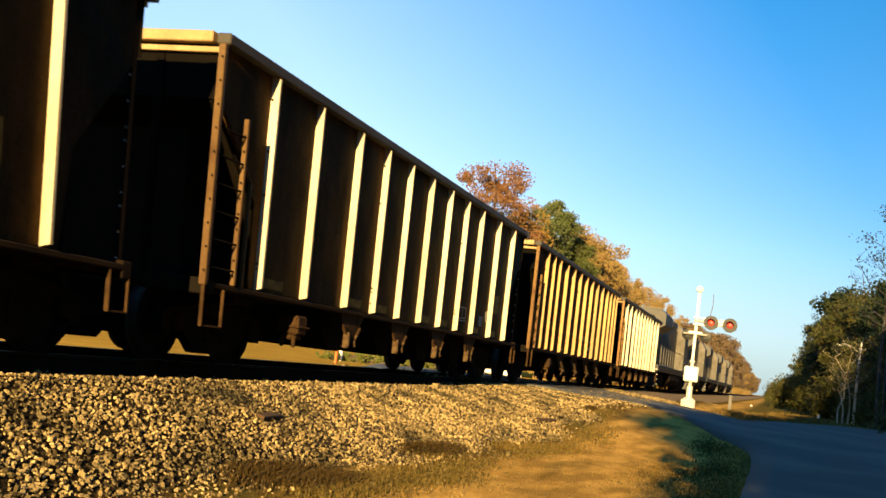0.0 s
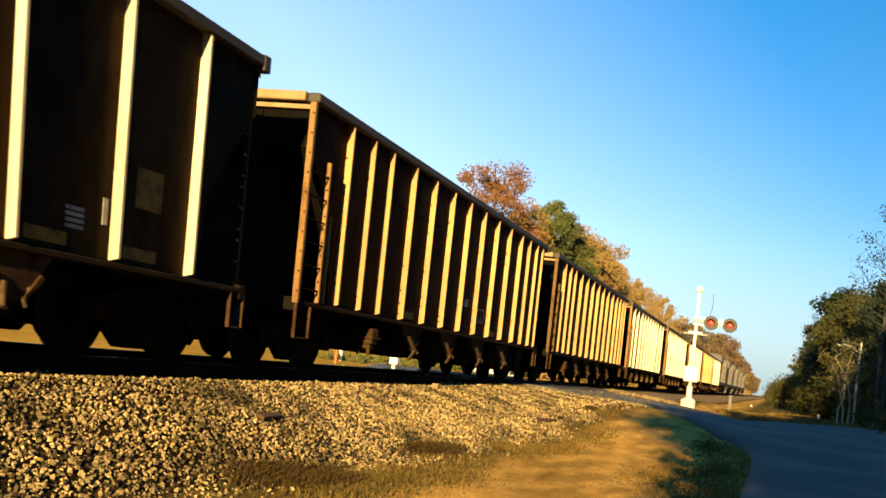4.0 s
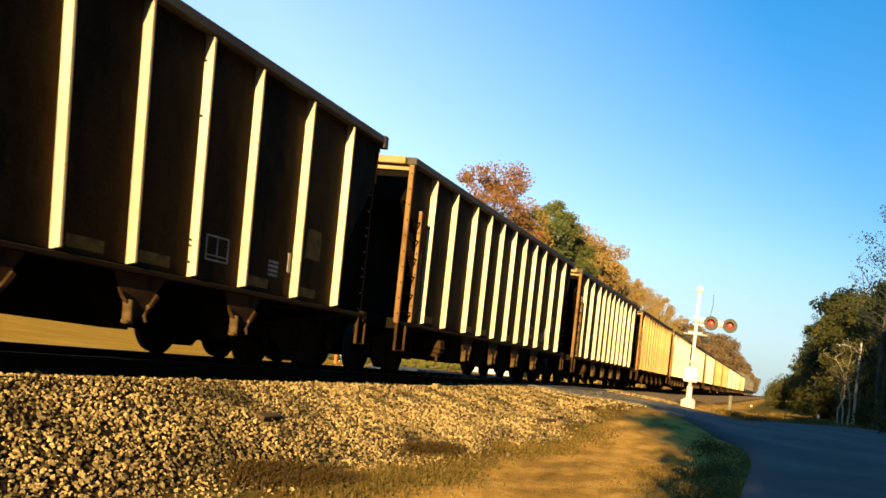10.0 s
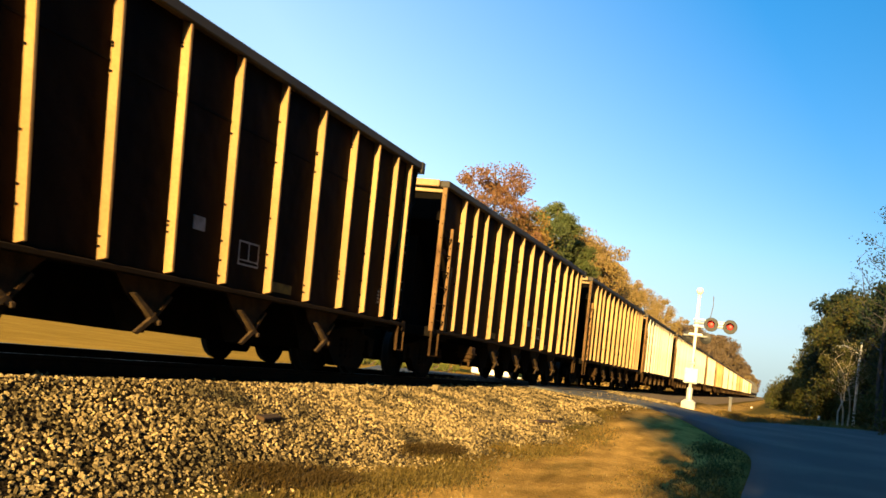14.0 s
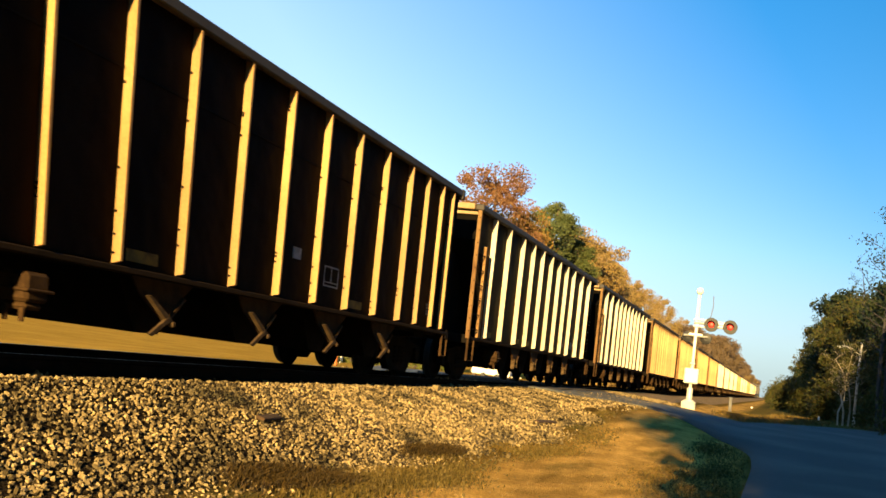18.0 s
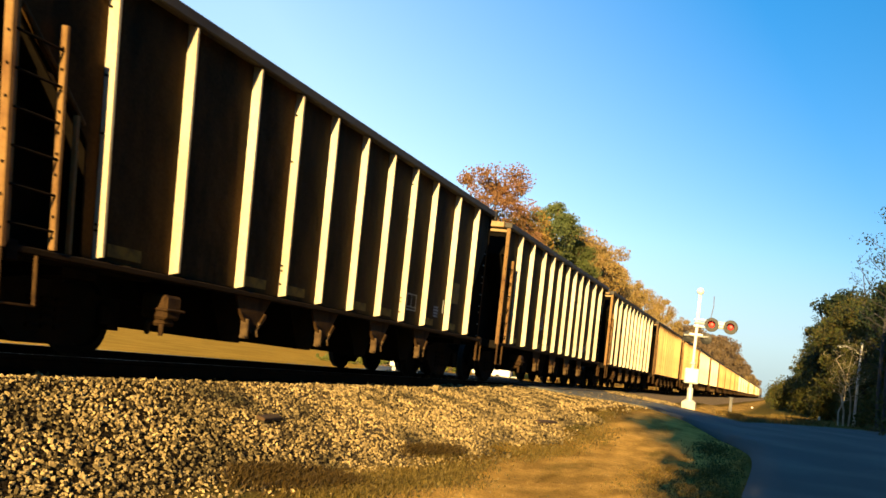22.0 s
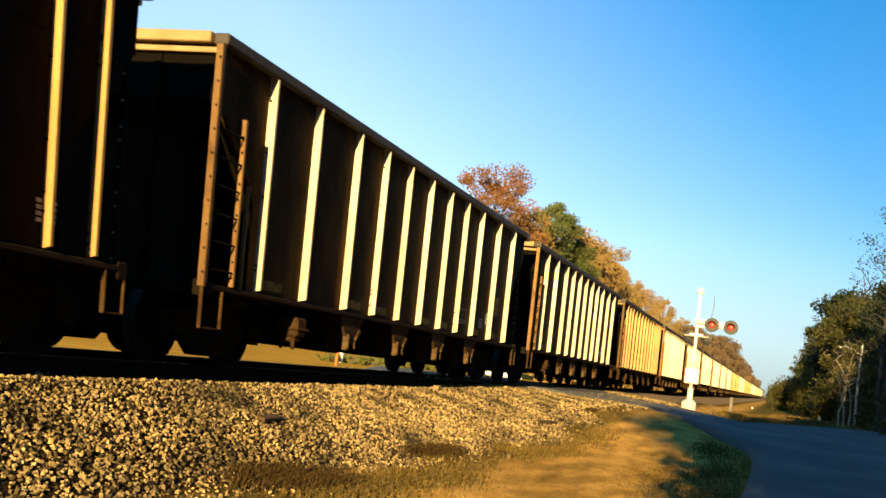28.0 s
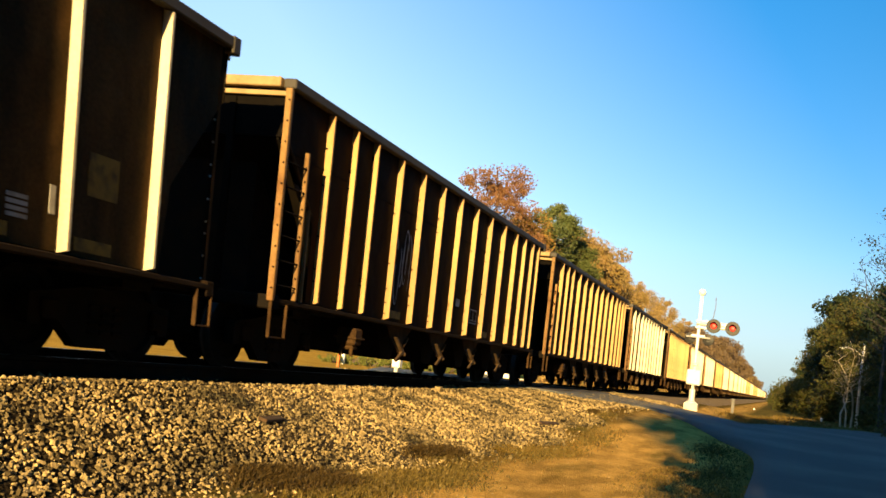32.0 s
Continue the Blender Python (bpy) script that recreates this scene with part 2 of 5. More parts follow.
# ---------------------------------------------------------------- mesh helpers
class MB:
    """Gathers vertices and faces of one mesh."""

    def __init__(self):
        self.v, self.f = [], []

    def add(self, vs, fs):
        o = len(self.v)
        self.v += [tuple(p) for p in vs]
        self.f += [tuple(i + o for i in q) for q in fs]
        return self

    def box(self, x0, x1, y0, y1, z0, z1, bev=0.0):
        if bev <= 0:
            vs = [(x, y, z) for x in (x0, x1) for y in (y0, y1) for z in (z0, z1)]
            return self.add(vs, [(0, 1, 3, 2), (4, 6, 7, 5), (0, 4, 5, 1), (2, 3, 7, 6), (0, 2, 6, 4), (1, 5, 7, 3)])
        b = bev
        vs, idx = [], {}
        for i, x in enumerate((x0, x1)):
            for j, y in enumerate((y0, y1)):
                for k, z in enumerate((z0, z1)):
                    sx, sy, sz = (b, -b)[i], (b, -b)[j], (b, -b)[k]
                    for a, p in enumerate(((x, y + sy, z + sz), (x + sx, y, z + sz), (x + sx, y + sy, z))):
                        idx[i, j, k, a] = len(vs)
                        vs.append(p)
        F = []
        c = lambda i, j, k, a: idx[i, j, k, a]
        for s in (0, 1):
            F.append((c(s, 0, 0, 0), c(s, 0, 1, 0), c(s, 1, 1, 0), c(s, 1, 0, 0)))
            F.append((c(0, s, 0, 1), c(1, s, 0, 1), c(1, s, 1, 1), c(0, s, 1, 1)))
            F.append((c(0, 0, s, 2), c(0, 1, s, 2), c(1, 1, s, 2), c(1, 0, s, 2)))
            for q in (0, 1):
                F.append((c(s, q, 0, 0), c(s, q, 1, 0), c(s, q, 1, 1), c(s, q, 0, 1)))
                F.append((c(s, 0, q, 0), c(s, 1, q, 0), c(s, 1, q, 2), c(s, 0, q, 2)))
                F.append((c(0, s, q, 1), c(1, s, q, 1), c(1, s, q, 2), c(0, s, q, 2)))
        for i in (0, 1):
            for j in (0, 1):
                for k in (0, 1):
                    F.append((c(i, j, k, 0), c(i, j, k, 1), c(i, j, k, 2)))
        return self.add(vs, F)

    def prism(self, poly, axis, a, b):
        """A polygon of (p, q) drawn out along an axis from a to b. x: (y, z), y: (x, z), z: (x, y)."""
        def at(p, q, t):
            return {"x": (t, p, q), "y": (p, t, q), "z": (p, q, t)}[axis]
        n = len(poly)
        vs = [at(p, q, a) for p, q in poly] + [at(p, q, b) for p, q in poly]
        fs = [tuple(range(n)), tuple(range(2 * n - 1, n - 1, -1))] + [(i, (i + 1) % n, n + (i + 1) % n, n + i) for i in range(n)]
        return self.add(vs, fs)

    def tube(self, pts, radii, seg=8, caps=True):
        """A round bar through points."""
        pts = [Vector(p) for p in pts]
        if not isinstance(radii, (list, tuple)):
            radii = [radii] * len(pts)
        vs, fs = [], []
        for i, p in enumerate(pts):
            d = (pts[min(i + 1, len(pts) - 1)] - pts[max(i - 1, 0)])
            d = d.normalized() if d.length > 1e-9 else Vector((0, 0, 1))
            u = d.orthogonal().normalized()
            if abs(d.z) < 0.95:
                u = d.cross(Vector((0, 0, 1))).normalized()
            w = d.cross(u)
            for s in range(seg):
                a = 2 * math.pi * s / seg
                vs.append(p + radii[i] * (math.cos(a) * u + math.sin(a) * w))
        for i in range(len(pts) - 1):
            for s in range(seg):
                t = (s + 1) % seg
                fs.append((i * seg + s, i * seg + t, (i + 1) * seg + t, (i + 1) * seg + s))
        if caps:
            fs.append(tuple(range(seg - 1, -1, -1)))
            fs.append(tuple(range((len(pts) - 1) * seg, len(pts) * seg)))
        return self.add(vs, fs)

    def lathe(self, prof, axis="y", centre=(0, 0, 0), seg=20):
        """A profile of (radius, height) turned round an axis."""
        vs, fs = [], []
        for r, h in prof:
            for s in range(seg):
                a = 2 * math.pi * s / seg
                p, q = r * math.cos(a), r * math.sin(a)
                v = {"y": (p, h, q), "x": (h, p, q), "z": (p, q, h)}[axis]
                vs.append((v[0] + centre[0], v[1] + centre[1], v[2] + centre[2]))
        for i in range(len(prof) - 1):
            for s in range(seg):
                t = (s + 1) % seg
                fs.append((i * seg + s, i * seg + t, (i + 1) * seg + t, (i + 1) * seg + s))
        fs.append(tuple(range(seg)))
        fs.append(tuple(range((len(prof) - 1) * seg, len(prof) * seg))[::-1])
        return self.add(vs, fs)

    def mesh(self, name, material, smooth=False):
        me = bpy.data.meshes.new(name)
        me.from_pydata(self.v, [], self.f)
        bm = bmesh.new()
        bm.from_mesh(me)
        bmesh.ops.recalc_face_normals(bm, faces=bm.faces[:])
        bm.to_mesh(me)
        bm.free()
        me.materials.append(material)
        if smooth:
            me.polygons.foreach_set("use_smooth", [True] * len(me.polygons))
        return me


def part(name, mb, material, parent, label="", smooth=False):
    me = mb if isinstance(mb, bpy.types.Mesh) else mb.mesh(name, material, smooth)
    ob = new(name, me)
    ob.parent = parent
    if label:
        ob["label"] = label
    return ob


def thing(name, label, category, group="", kind="", at=None):
    ob = new(name)
    ob.empty_display_size = 0.2
    if at is not None:
        ob.matrix_basis = at
    return tagged(ob, label, category, group, kind)


def raw_mesh(name, v, f, material, smooth=False):
    me = bpy.data.meshes.new(name)
    me.from_pydata(v, [], f)
    me.materials.append(material)
    if smooth:
        me.polygons.foreach_set("use_smooth", [True] * len(me.polygons))
    return me


def lerp_table(t, x):
    if x <= t[0][0]:
        return t[0][1]
    for (a, b), (c, d) in zip(t, t[1:]):
        if x <= c:
            return b + (d - b) * (x - a) / (c - a)
    return t[-1][1]


# ---------------------------------------------------------------- land
BED = [(-1.8, -0.12), (-1.5, -0.17), (-1.3, -0.21), (1.3, -0.21), (1.5, -0.19), (2.1, -0.16), (3.6, -0.60), (6, -0.66), (12, -0.60), (30, -0.5), (400, -0.3)]
RAMP = [(-9, -0.75), (-8, -0.62), (-7, -0.52), (-6, -0.38), (-5, -0.27), (-4, -0.19), (-3, -0.12), (-2, -0.05), (-1.6, -0.03), (1.6, -0.03), (2.6, -0.10), (8, -0.40), (14, -0.5), (400, -0.3)]
FOOT = -3.75


def ease(t):
    t = min(1.0, max(0.0, t))
    return t * t * (3 - 2 * t)


def verge(x):
    """Height of the ground beside the track: lowest near the camera, rising towards the crossing."""
    return -0.80 + 0.28 * ease((x - 16) / 22)


def ramp_weight(x):
    return ease((x - 17) / 11) * (1 - ease((x - 58) / 14))


def ramp(x, y):
    """Height of the road up to the crossing."""
    w = ramp_weight(x)
    return w * lerp_table(RAMP, y) + (1 - w) * -9 if w > 0.001 else -9.0


def land(x, y):
    if y > -1.8:
        z = lerp_table(BED, y)
    else:
        foot = verge(x) + 0.05
        z = -0.12 + (foot + 0.12) * min(1.0, (-1.8 - y) / (-1.8 - FOOT))
        if y < FOOT:
            z -= 0.05 * min(1.0, (FOOT - y) / 1.5)
    w = ramp_weight(x)
    if w > 0:
        z = z + w * max(0.0, lerp_table(RAMP, y) - 0.05 - z)
    if y < -3.9 and x < 60:
        z += 0.03 * noise.noise((x * 0.5, y * 0.7, 3.1)) * min(1, (-3.9 - y))
    return z


def spaced(a, b, n, power=1.0):
    return [a + (b - a) * (i / n) ** power for i in range(n)]


def ground_material():
    """Dry grass, bare orange dirt and green patches, mixed by noise and by where the wheels have worn the verge."""
    m = bpy.data.materials.new("verge_and_field")
    m.use_nodes = True
    n, l = m.node_tree.nodes, m.node_tree.links
    b = n["Principled BSDF"]
    b.inputs["Roughness"].default_value = 0.95
    b.inputs["Specular IOR Level"].default_value = 0.0
    tc = n.new("ShaderNodeTexCoord")
    sep = n.new("ShaderNodeSeparateXYZ")
    l.new(tc.outputs["Object"], sep.inputs[0])

    def nz(scale, detail=6, stretch=(1, 1, 1)):
        mp = n.new("ShaderNodeMapping")
        mp.inputs["Scale"].default_value = stretch
        l.new(tc.outputs["Object"], mp.inputs[0])
        t = n.new("ShaderNodeTexNoise")
        t.inputs["Scale"].default_value, t.inputs["Detail"].default_value = scale, detail
        l.new(mp.outputs[0], t.inputs["Vector"])
        return t.outputs["Fac"]

    def rng(src, a, b_, c=0.0, d=1.0):
        r = n.new("ShaderNodeMapRange")
        for k, v in zip(("From Min", "From Max", "To Min", "To Max"), (a, b_, c, d)):
            r.inputs[k].default_value = v
        l.new(src, r.inputs["Value"])
        return r.outputs[0]

    def op(kind, a, c):
        q = n.new("ShaderNodeMath")
        q.operation = kind
        for i, s in enumerate((a, c)):
            if isinstance(s, (int, float)):
                q.inputs[i].default_value = s
            else:
                l.new(s, q.inputs[i])
        return q.outputs[0]

    def mixc(fac, a, c):
        q = n.new("ShaderNodeMix")
        q.data_type = "RGBA"
        l.new(fac, q.inputs["Factor"])
        for k, s in (("A", a), ("B", c)):
            if isinstance(s, tuple):
                q.inputs[k].default_value = (*s, 1)
            else:
                l.new(s, q.inputs[k])
        return q.outputs["Result"]

    coarse, mid, fine = nz(0.5), nz(3.0), nz(38, 6, (0.8, 1, 1))
    dry = mixc(rng(mid, 0.35, 0.65), (0.19, 0.115, 0.026), (0.11, 0.068, 0.016))
    green = mixc(rng(mid, 0.4, 0.6), (0.10, 0.082, 0.021), (0.14, 0.10, 0.028))
    grass = mixc(rng(coarse, 0.45, 0.6), dry, green)
    dirt = mixc(rng(mid, 0.35, 0.7), (0.60, 0.35, 0.085), (0.44, 0.25, 0.058))
    dirt = mixc(rng(nz(1.5, 7, (0.5, 1.4, 1)), 0.46, 0.62, 0, 0.75), dirt, (0.25, 0.145, 0.035))
    worn = op("MULTIPLY", rng(sep.outputs["Y"], -7.6, -6.6, 0, 1), rng(sep.outputs["Y"], -4.6, -4.1, 1, 0))
    worn = op("MULTIPLY", worn, rng(nz(0.9, 5, (0.35, 1.6, 1)), 0.30, 0.46))
    col = mixc(worn, grass, dirt)
    field = mixc(rng(coarse, 0.3, 0.7), (0.46, 0.265, 0.040), (0.33, 0.185, 0.027))
    col = mixc(rng(sep.outputs["Y"], 3.0, 4.0), col, field)
    # near ballast bed painted almost black as shade between stones; paler beyond x 9
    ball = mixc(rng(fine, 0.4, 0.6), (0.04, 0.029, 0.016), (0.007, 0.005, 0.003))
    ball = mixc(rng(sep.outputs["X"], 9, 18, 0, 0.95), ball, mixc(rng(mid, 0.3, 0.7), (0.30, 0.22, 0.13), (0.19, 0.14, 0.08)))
    col = mixc(op("MULTIPLY", rng(sep.outputs["X"], 38, 42), rng(sep.outputs["Y"], -6.4, -5.6, 1, 0)), col, green)
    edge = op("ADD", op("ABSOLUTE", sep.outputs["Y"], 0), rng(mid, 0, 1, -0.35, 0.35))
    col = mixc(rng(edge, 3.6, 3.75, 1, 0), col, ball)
    h = n.new("ShaderNodeHueSaturation")
    l.new(rng(fine, 0.25, 0.75, 0.65, 1.35), h.inputs["Value"])
    l.new(col, h.inputs["Color"])
    l.new(h.outputs[0], b.inputs["Base Color"])
    bp = n.new("ShaderNodeBump")
    bp.inputs["Strength"].default_value, bp.inputs["Distance"].default_value = 0.8, 0.03
    l.new(fine, bp.inputs["Height"])
    l.new(bp.outputs[0], b.inputs["Normal"])
    return m


def build_ground():
    xs = [-2500, -1200, -500, -200, -90, -50, -30, -20, -14, -9, -5] + spaced(-2, 24, 66) + spaced(24, 62, 46) + spaced(62, 140, 20) + [140, 170, 210, 260, 330, 450, 620, 900, 1400, 2600]
    ys = [-2500, -900, -400, -200, -110, -70, -45, -32, -25, -20, -17] + spaced(-15, -8, 18) + spaced(-8, -1.8, 28) + [-1.8, -1.5, -1.3, 0, 1.3, 1.5, 2.1, 2.7, 3.1, 3.6, 4.2, 5, 6, 7, 8.5, 10, 12, 14, 16, 18, 20, 23, 26, 32, 45, 70, 120, 250, 600, 2500]
    v = [(x, y, land(x, y)) for x in xs for y in ys]
    ny = len(ys)
    f = [(i * ny + j, (i + 1) * ny + j, (i + 1) * ny + j + 1, i * ny + j + 1) for i in range(len(xs) - 1) for j in range(ny - 1)]
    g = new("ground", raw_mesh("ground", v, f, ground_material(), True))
    tagged(g, "dry grass verge, worn orange dirt and field", "ground", kind="structure")


def smooth_line(pts, n):
    """Points along a Catmull-Rom line."""
    out = []
    p = [pts[0]] + list(pts) + [pts[-1]]
    for i in range(1, len(p) - 2):
        for k in range(n):
            t = k / n
            q = []
            for a, b, c, d in zip(p[i - 1], p[i], p[i + 1], p[i + 2]):
                q.append(0.5 * (2 * b + (c - a) * t + (2 * a - 5 * b + 4 * c - d) * t * t + (3 * b - a - 3 * c + d) * t ** 3))
            out.append(tuple(q))
    out.append(tuple(pts[-1]))
    return out


ROAD_LEFT = [(-90, -7.5), (-20, -7.5), (8, -7.44), (14, -7.4), (22, -7.3), (25.4, -6.3), (29, -5.3), (31.6, -4.0), (30, -3.0), (28.2, -2.1), (28.2, 1.5), (33, 5.5), (54, 13)]
ROAD_RIGHT = [(-90, -12.4), (-20, -12.4), (10, -12.6), (30, -13.6), (52, -14.2), (59, -13.2), (47, -8.5), (39.6, -6.4), (38.3, -4.0), (38, -2.1), (38, 1.5), (44, 4.6), (62, 10)]


def build_road():
    a, b = smooth_line(ROAD_LEFT, 14), smooth_line(ROAD_RIGHT, 14)
    v, f, cols = [], [], 13
    for (ax, ay), (bx, by) in zip(a, b):
        for k in range(cols):
            t = k / (cols - 1)
            x, y = ax + (bx - ax) * t, ay + (by - ay) * t
            z = land(x, y) + 0.05
            if abs(y) < 2.0:
                z = -0.012
            crown = 0.03 * (1 - (2 * t - 1) ** 2)
            v.append((x, y, z + crown if y < -7 else z))
    for i in range(len(a) - 1):
        for k in range(cols - 1):
            o = i * cols + k
            if abs(v[o][1]) < 1.9 and abs(v[o + cols + 1][1]) < 1.9:
                continue
            f.append((o, o + cols, o + cols + 1, o + 1))
    # skirts down into the ground on both edges
    n0 = len(v)
    for i in range(len(a)):
        for k in (0, cols - 1):
            x, y, z = v[i * cols + k]
            v.append((x, y, z - 0.35))
    for i in range(len(a) - 1):
        f.append((i * cols, n0 + 2 * i, n0 + 2 * i + 2, (i + 1) * cols))
        f.append((i * cols + cols - 1, (i + 1) * cols + cols - 1, n0 + 2 * i + 3, n0 + 2 * i + 1))
    r = new("road", raw_mesh("road", v, f, M["asphalt"], True))
    tagged(r, "weathered grey asphalt road climbing to the level crossing", "road", kind="structure")


def rail_mesh(x0, x1):
    mb = MB()
    prof = [(-0.07, -0.18), (0.07, -0.18), (0.07, -0.168), (0.012, -0.145), (0.010, -0.055), (0.035, -0.04), (0.036, -0.012), (0.028, 0.0), (-0.028, 0.0),
            (-0.036, -0.012), (-0.035, -0.04), (-0.010, -0.055), (-0.012, -0.145), (-0.07, -0.168)]
    n = 4
    for i in range(n):
        mb.prism(prof, "x", x0 + (x1 - x0) * i / n, x0 + (x1 - x0) * (i + 1) / n)
    me = mb.mesh("rail", M["rail"])
    me.materials.append(M["railtop"])
    for p in me.polygons:
        if p.normal.z > 0.9 and p.center.z > -0.01:
            p.material_index = 1
    return me


def build_track():
    t = thing("railway_track", "rusty steel rails on dark wooden ties in ballast", "railway track", kind="structure")
    for y in (-0.755, 0.755):
        r = part("rail", rail_mesh(-700, 1500), M["rail"], t)
        r.location = (0, y, 0)
    mb = MB().box(-0.115, 0.115, -1.3, 1.3, -0.36, -0.185, 0.012)
    me = mb.mesh("tie", M["tie"])
    plate = MB().box(-0.09, 0.09, -0.18, 0.18, -0.186, -0.172, 0.004).mesh("tie_plate", M["rail"])
    rnd = random.Random(5)
    x = -8.0
    while x < 104:
        o = part("tie", me, M["tie"], t)
        o.matrix_basis = pose(x + rnd.uniform(-0.03, 0.03), rnd.uniform(-0.03, 0.03), rnd.uniform(-0.006, 0.0), 0, 0, rnd.uniform(-1, 1))
        if x < 32:
            for y in (-0.755, 0.755):
                part("tie_plate", plate, M["rail"], t).matrix_basis = pose(x, y, 0)
        x += 0.51
    rest = MB()
    for i in range(700):
        x = 104 + i * 0.51
        rest.box(x - 0.115, x + 0.115, -1.3, 1.3, -0.36, -0.185)
    part("far_ties", rest, M["tie"], t)["kind"] = "stuff"
    # crossing panels between and outside the rails
    c = thing("crossing_surface", "dark timber and asphalt panels of the level crossing", "level crossing", kind="structure")
    for i in range(5):
        x = 28.3 + i * 1.95
        for y0, y1 in ((-1.95, -0.83), (-0.66, 0.66), (0.83, 1.95)):
            o = part("panel", MB().box(0, 1.92, y0, y1, -0.19, -0.008 - 0.004 * (i % 2), 0.01), M["plank"], c)
            o.location = (x, 0, 0)


def stone_shape(rnd):
    """A broken stone: a few points on a rough box, twelve faces."""
    v = []
    for x, y, z in ((-1, -1, -1), (1, -1, -1), (1, 1, -1), (-1, 1, -1), (-1, -1, 1), (1, -1, 1), (1, 1, 1), (-1, 1, 1)):
        s = rnd.uniform(0.55, 1.0)
        v.append((x * s * rnd.uniform(0.7, 1.15), y * s * rnd.uniform(0.7, 1.15), z * s * rnd.uniform(0.6, 1.1)))
    f = [(0, 3, 2, 1), (4, 5, 6, 7), (0, 1, 5, 4), (1, 2, 6, 5), (2, 3, 7, 6), (3, 0, 4, 7)]
    return np.array(v), f


def scatter_stones(name, count, xr, yr, size, seed, label):
    rnd = random.Random(seed)
    shapes = [stone_shape(rnd) for _ in range(24)]
    V, F = [], []
    k = 0
    for _ in range(count):
        t = rnd.random()
        x = xr[0] + (xr[1] - xr[0]) * t ** 1.15
        y = rnd.uniform(*yr)
        lim = FOOT - 0.05 + 0.5 * noise.noise((x * 0.6, 1.7, 0)) + rnd.gauss(0, 0.12)
        if y < lim and rnd.random() > 0.04:
            continue
        s = size * rnd.uniform(0.6, 1.35) * (1 + 0.012 * max(0, x - 6))
        sv, sf = shapes[rnd.randrange(24)]
        q = np.array(Euler((rnd.uniform(0, 6.3), rnd.uniform(0, 6.3), rnd.uniform(0, 6.3))).to_matrix())
        w = sv * (s * np.array((1, 0.8, 0.65))) @ q.T + np.array((x, y, land(x, y) + s * rnd.uniform(-0.3, 0.8)))
        V.append(w)
        F += [tuple(i + k for i in p) for p in sf]
        k += 8
    ob = new(name, raw_mesh(name, np.concatenate(V).tolist(), F, M["stone"]))
    tagged(ob, label, "ballast", kind="stuff")


def build_ballast():
    scatter_stones("ballast_stones", 25000, (2.5, 15), (-4.4, -1.3), 0.0172, 11, "broken tan ballast stones beside the track")
    scatter_stones("ballast_stones", 40000, (13, 44), (-4.3, -1.3), 0.022, 12, "broken tan ballast stones beside the track")
    scatter_stones("ballast_stones", 9000, (1.5, -9), (-4.4, -1.3), 0.024, 13, "broken tan ballast stones beside the track")
    scatter_stones("ballast_stones", 12000, (-9, 27), (-1.5, 3.9), 0.03, 14, "broken tan ballast stones between and beyond the rails")
    # loose pebbles on the worn dirt
    rnd = random.Random(18)
    V, F, k = [], [], 0
    for _ in range(900):
        x, y = rnd.uniform(3, 22), -3.8 - abs(rnd.gauss(0, 1.0))
        if y < -7.4:
            continue
        sv, sf = stone_shape(rnd)
        r = rnd.uniform(0.003, 0.008)
        V += (sv * r + np.array((x, y, land(x, y) + r * 0.3))).tolist()
        F += [tuple(i + k for i in p) for p in sf]
        k += 8
    tagged(new("dirt_pebbles", raw_mesh("dirt_pebbles", V, F, M["stone"])), "small pebbles strewn on the orange dirt", "pebbles", kind="stuff")
    rnd = random.Random(8)
    for x, y, r in ((18.3, -1.86, 0.085),):
        sv, sf = stone_shape(rnd)
        o = new("loose_rock", raw_mesh("loose_rock", (sv * r).tolist(), sf, M["stone"]))
        o.location = (x, y, land(x, y) + r * 0.5)
        tagged(o, "pale loose rock lying on the ballast crest", "rock")


# ---------------------------------------------------------------- hopper cars
HALF, TOP = 1.62, 3.71
DEPTH = {1: 0.108, 2: 0.098}
KIND = {1: dict(length=14.67, coupled=16.085, ribs=[1.26, 2.56, 3.96, 5.09, 6.20, 7.33, 8.46, 9.58, 10.70, 12.11, 13.44]),
        2: dict(length=14.72, coupled=16.21, ribs=[1.27, 2.12, 2.93, 4.04, 5.15, 6.27, 7.39, 8.50, 9.62, 10.75, 11.87, 12.74, 13.57, 14.20])}


def rib_mesh(name, width, depth, z0, z1, material, bolts=0):
    """A pressed side post: flanged foot, tapered web, top cut back at a slant, bolt heads along its edge."""
    mb = MB()
    y0, y1 = -HALF + depth, -HALF
    w = width / 2
    mb.add([(-w, y0, z0), (w, y0, z0), (w * 0.6, y1, z0 + 0.03), (-w * 0.8, y1, z0 + 0.03),
            (-w, y0, z1), (w, y0, z1), (w * 0.6, y1, z1 - 0.02), (-w * 0.8, y1, z1 - 0.02)],
           [(0, 1, 2, 3), (4, 7, 6, 5), (0, 4, 5, 1), (1, 5, 6, 2), (2, 6, 7, 3), (3, 7, 4, 0)])
    return mb.mesh(name, material)


def bolt_row(seed, count):
    """Dark bolt heads up the edge of a post."""
    rnd = random.Random(seed)
    mb = MB()
    for _ in range(count):
        z = rnd.choice((rnd.uniform(1.0, 1.5), rnd.uniform(1.2, 3.4), rnd.uniform(2.6, 3.4)))
        mb.box(-0.044, -0.02, -HALF + 0.070, -HALF + 0.090, z, z + 0.022)
    return mb.mesh("bolt_strip", M["under"])


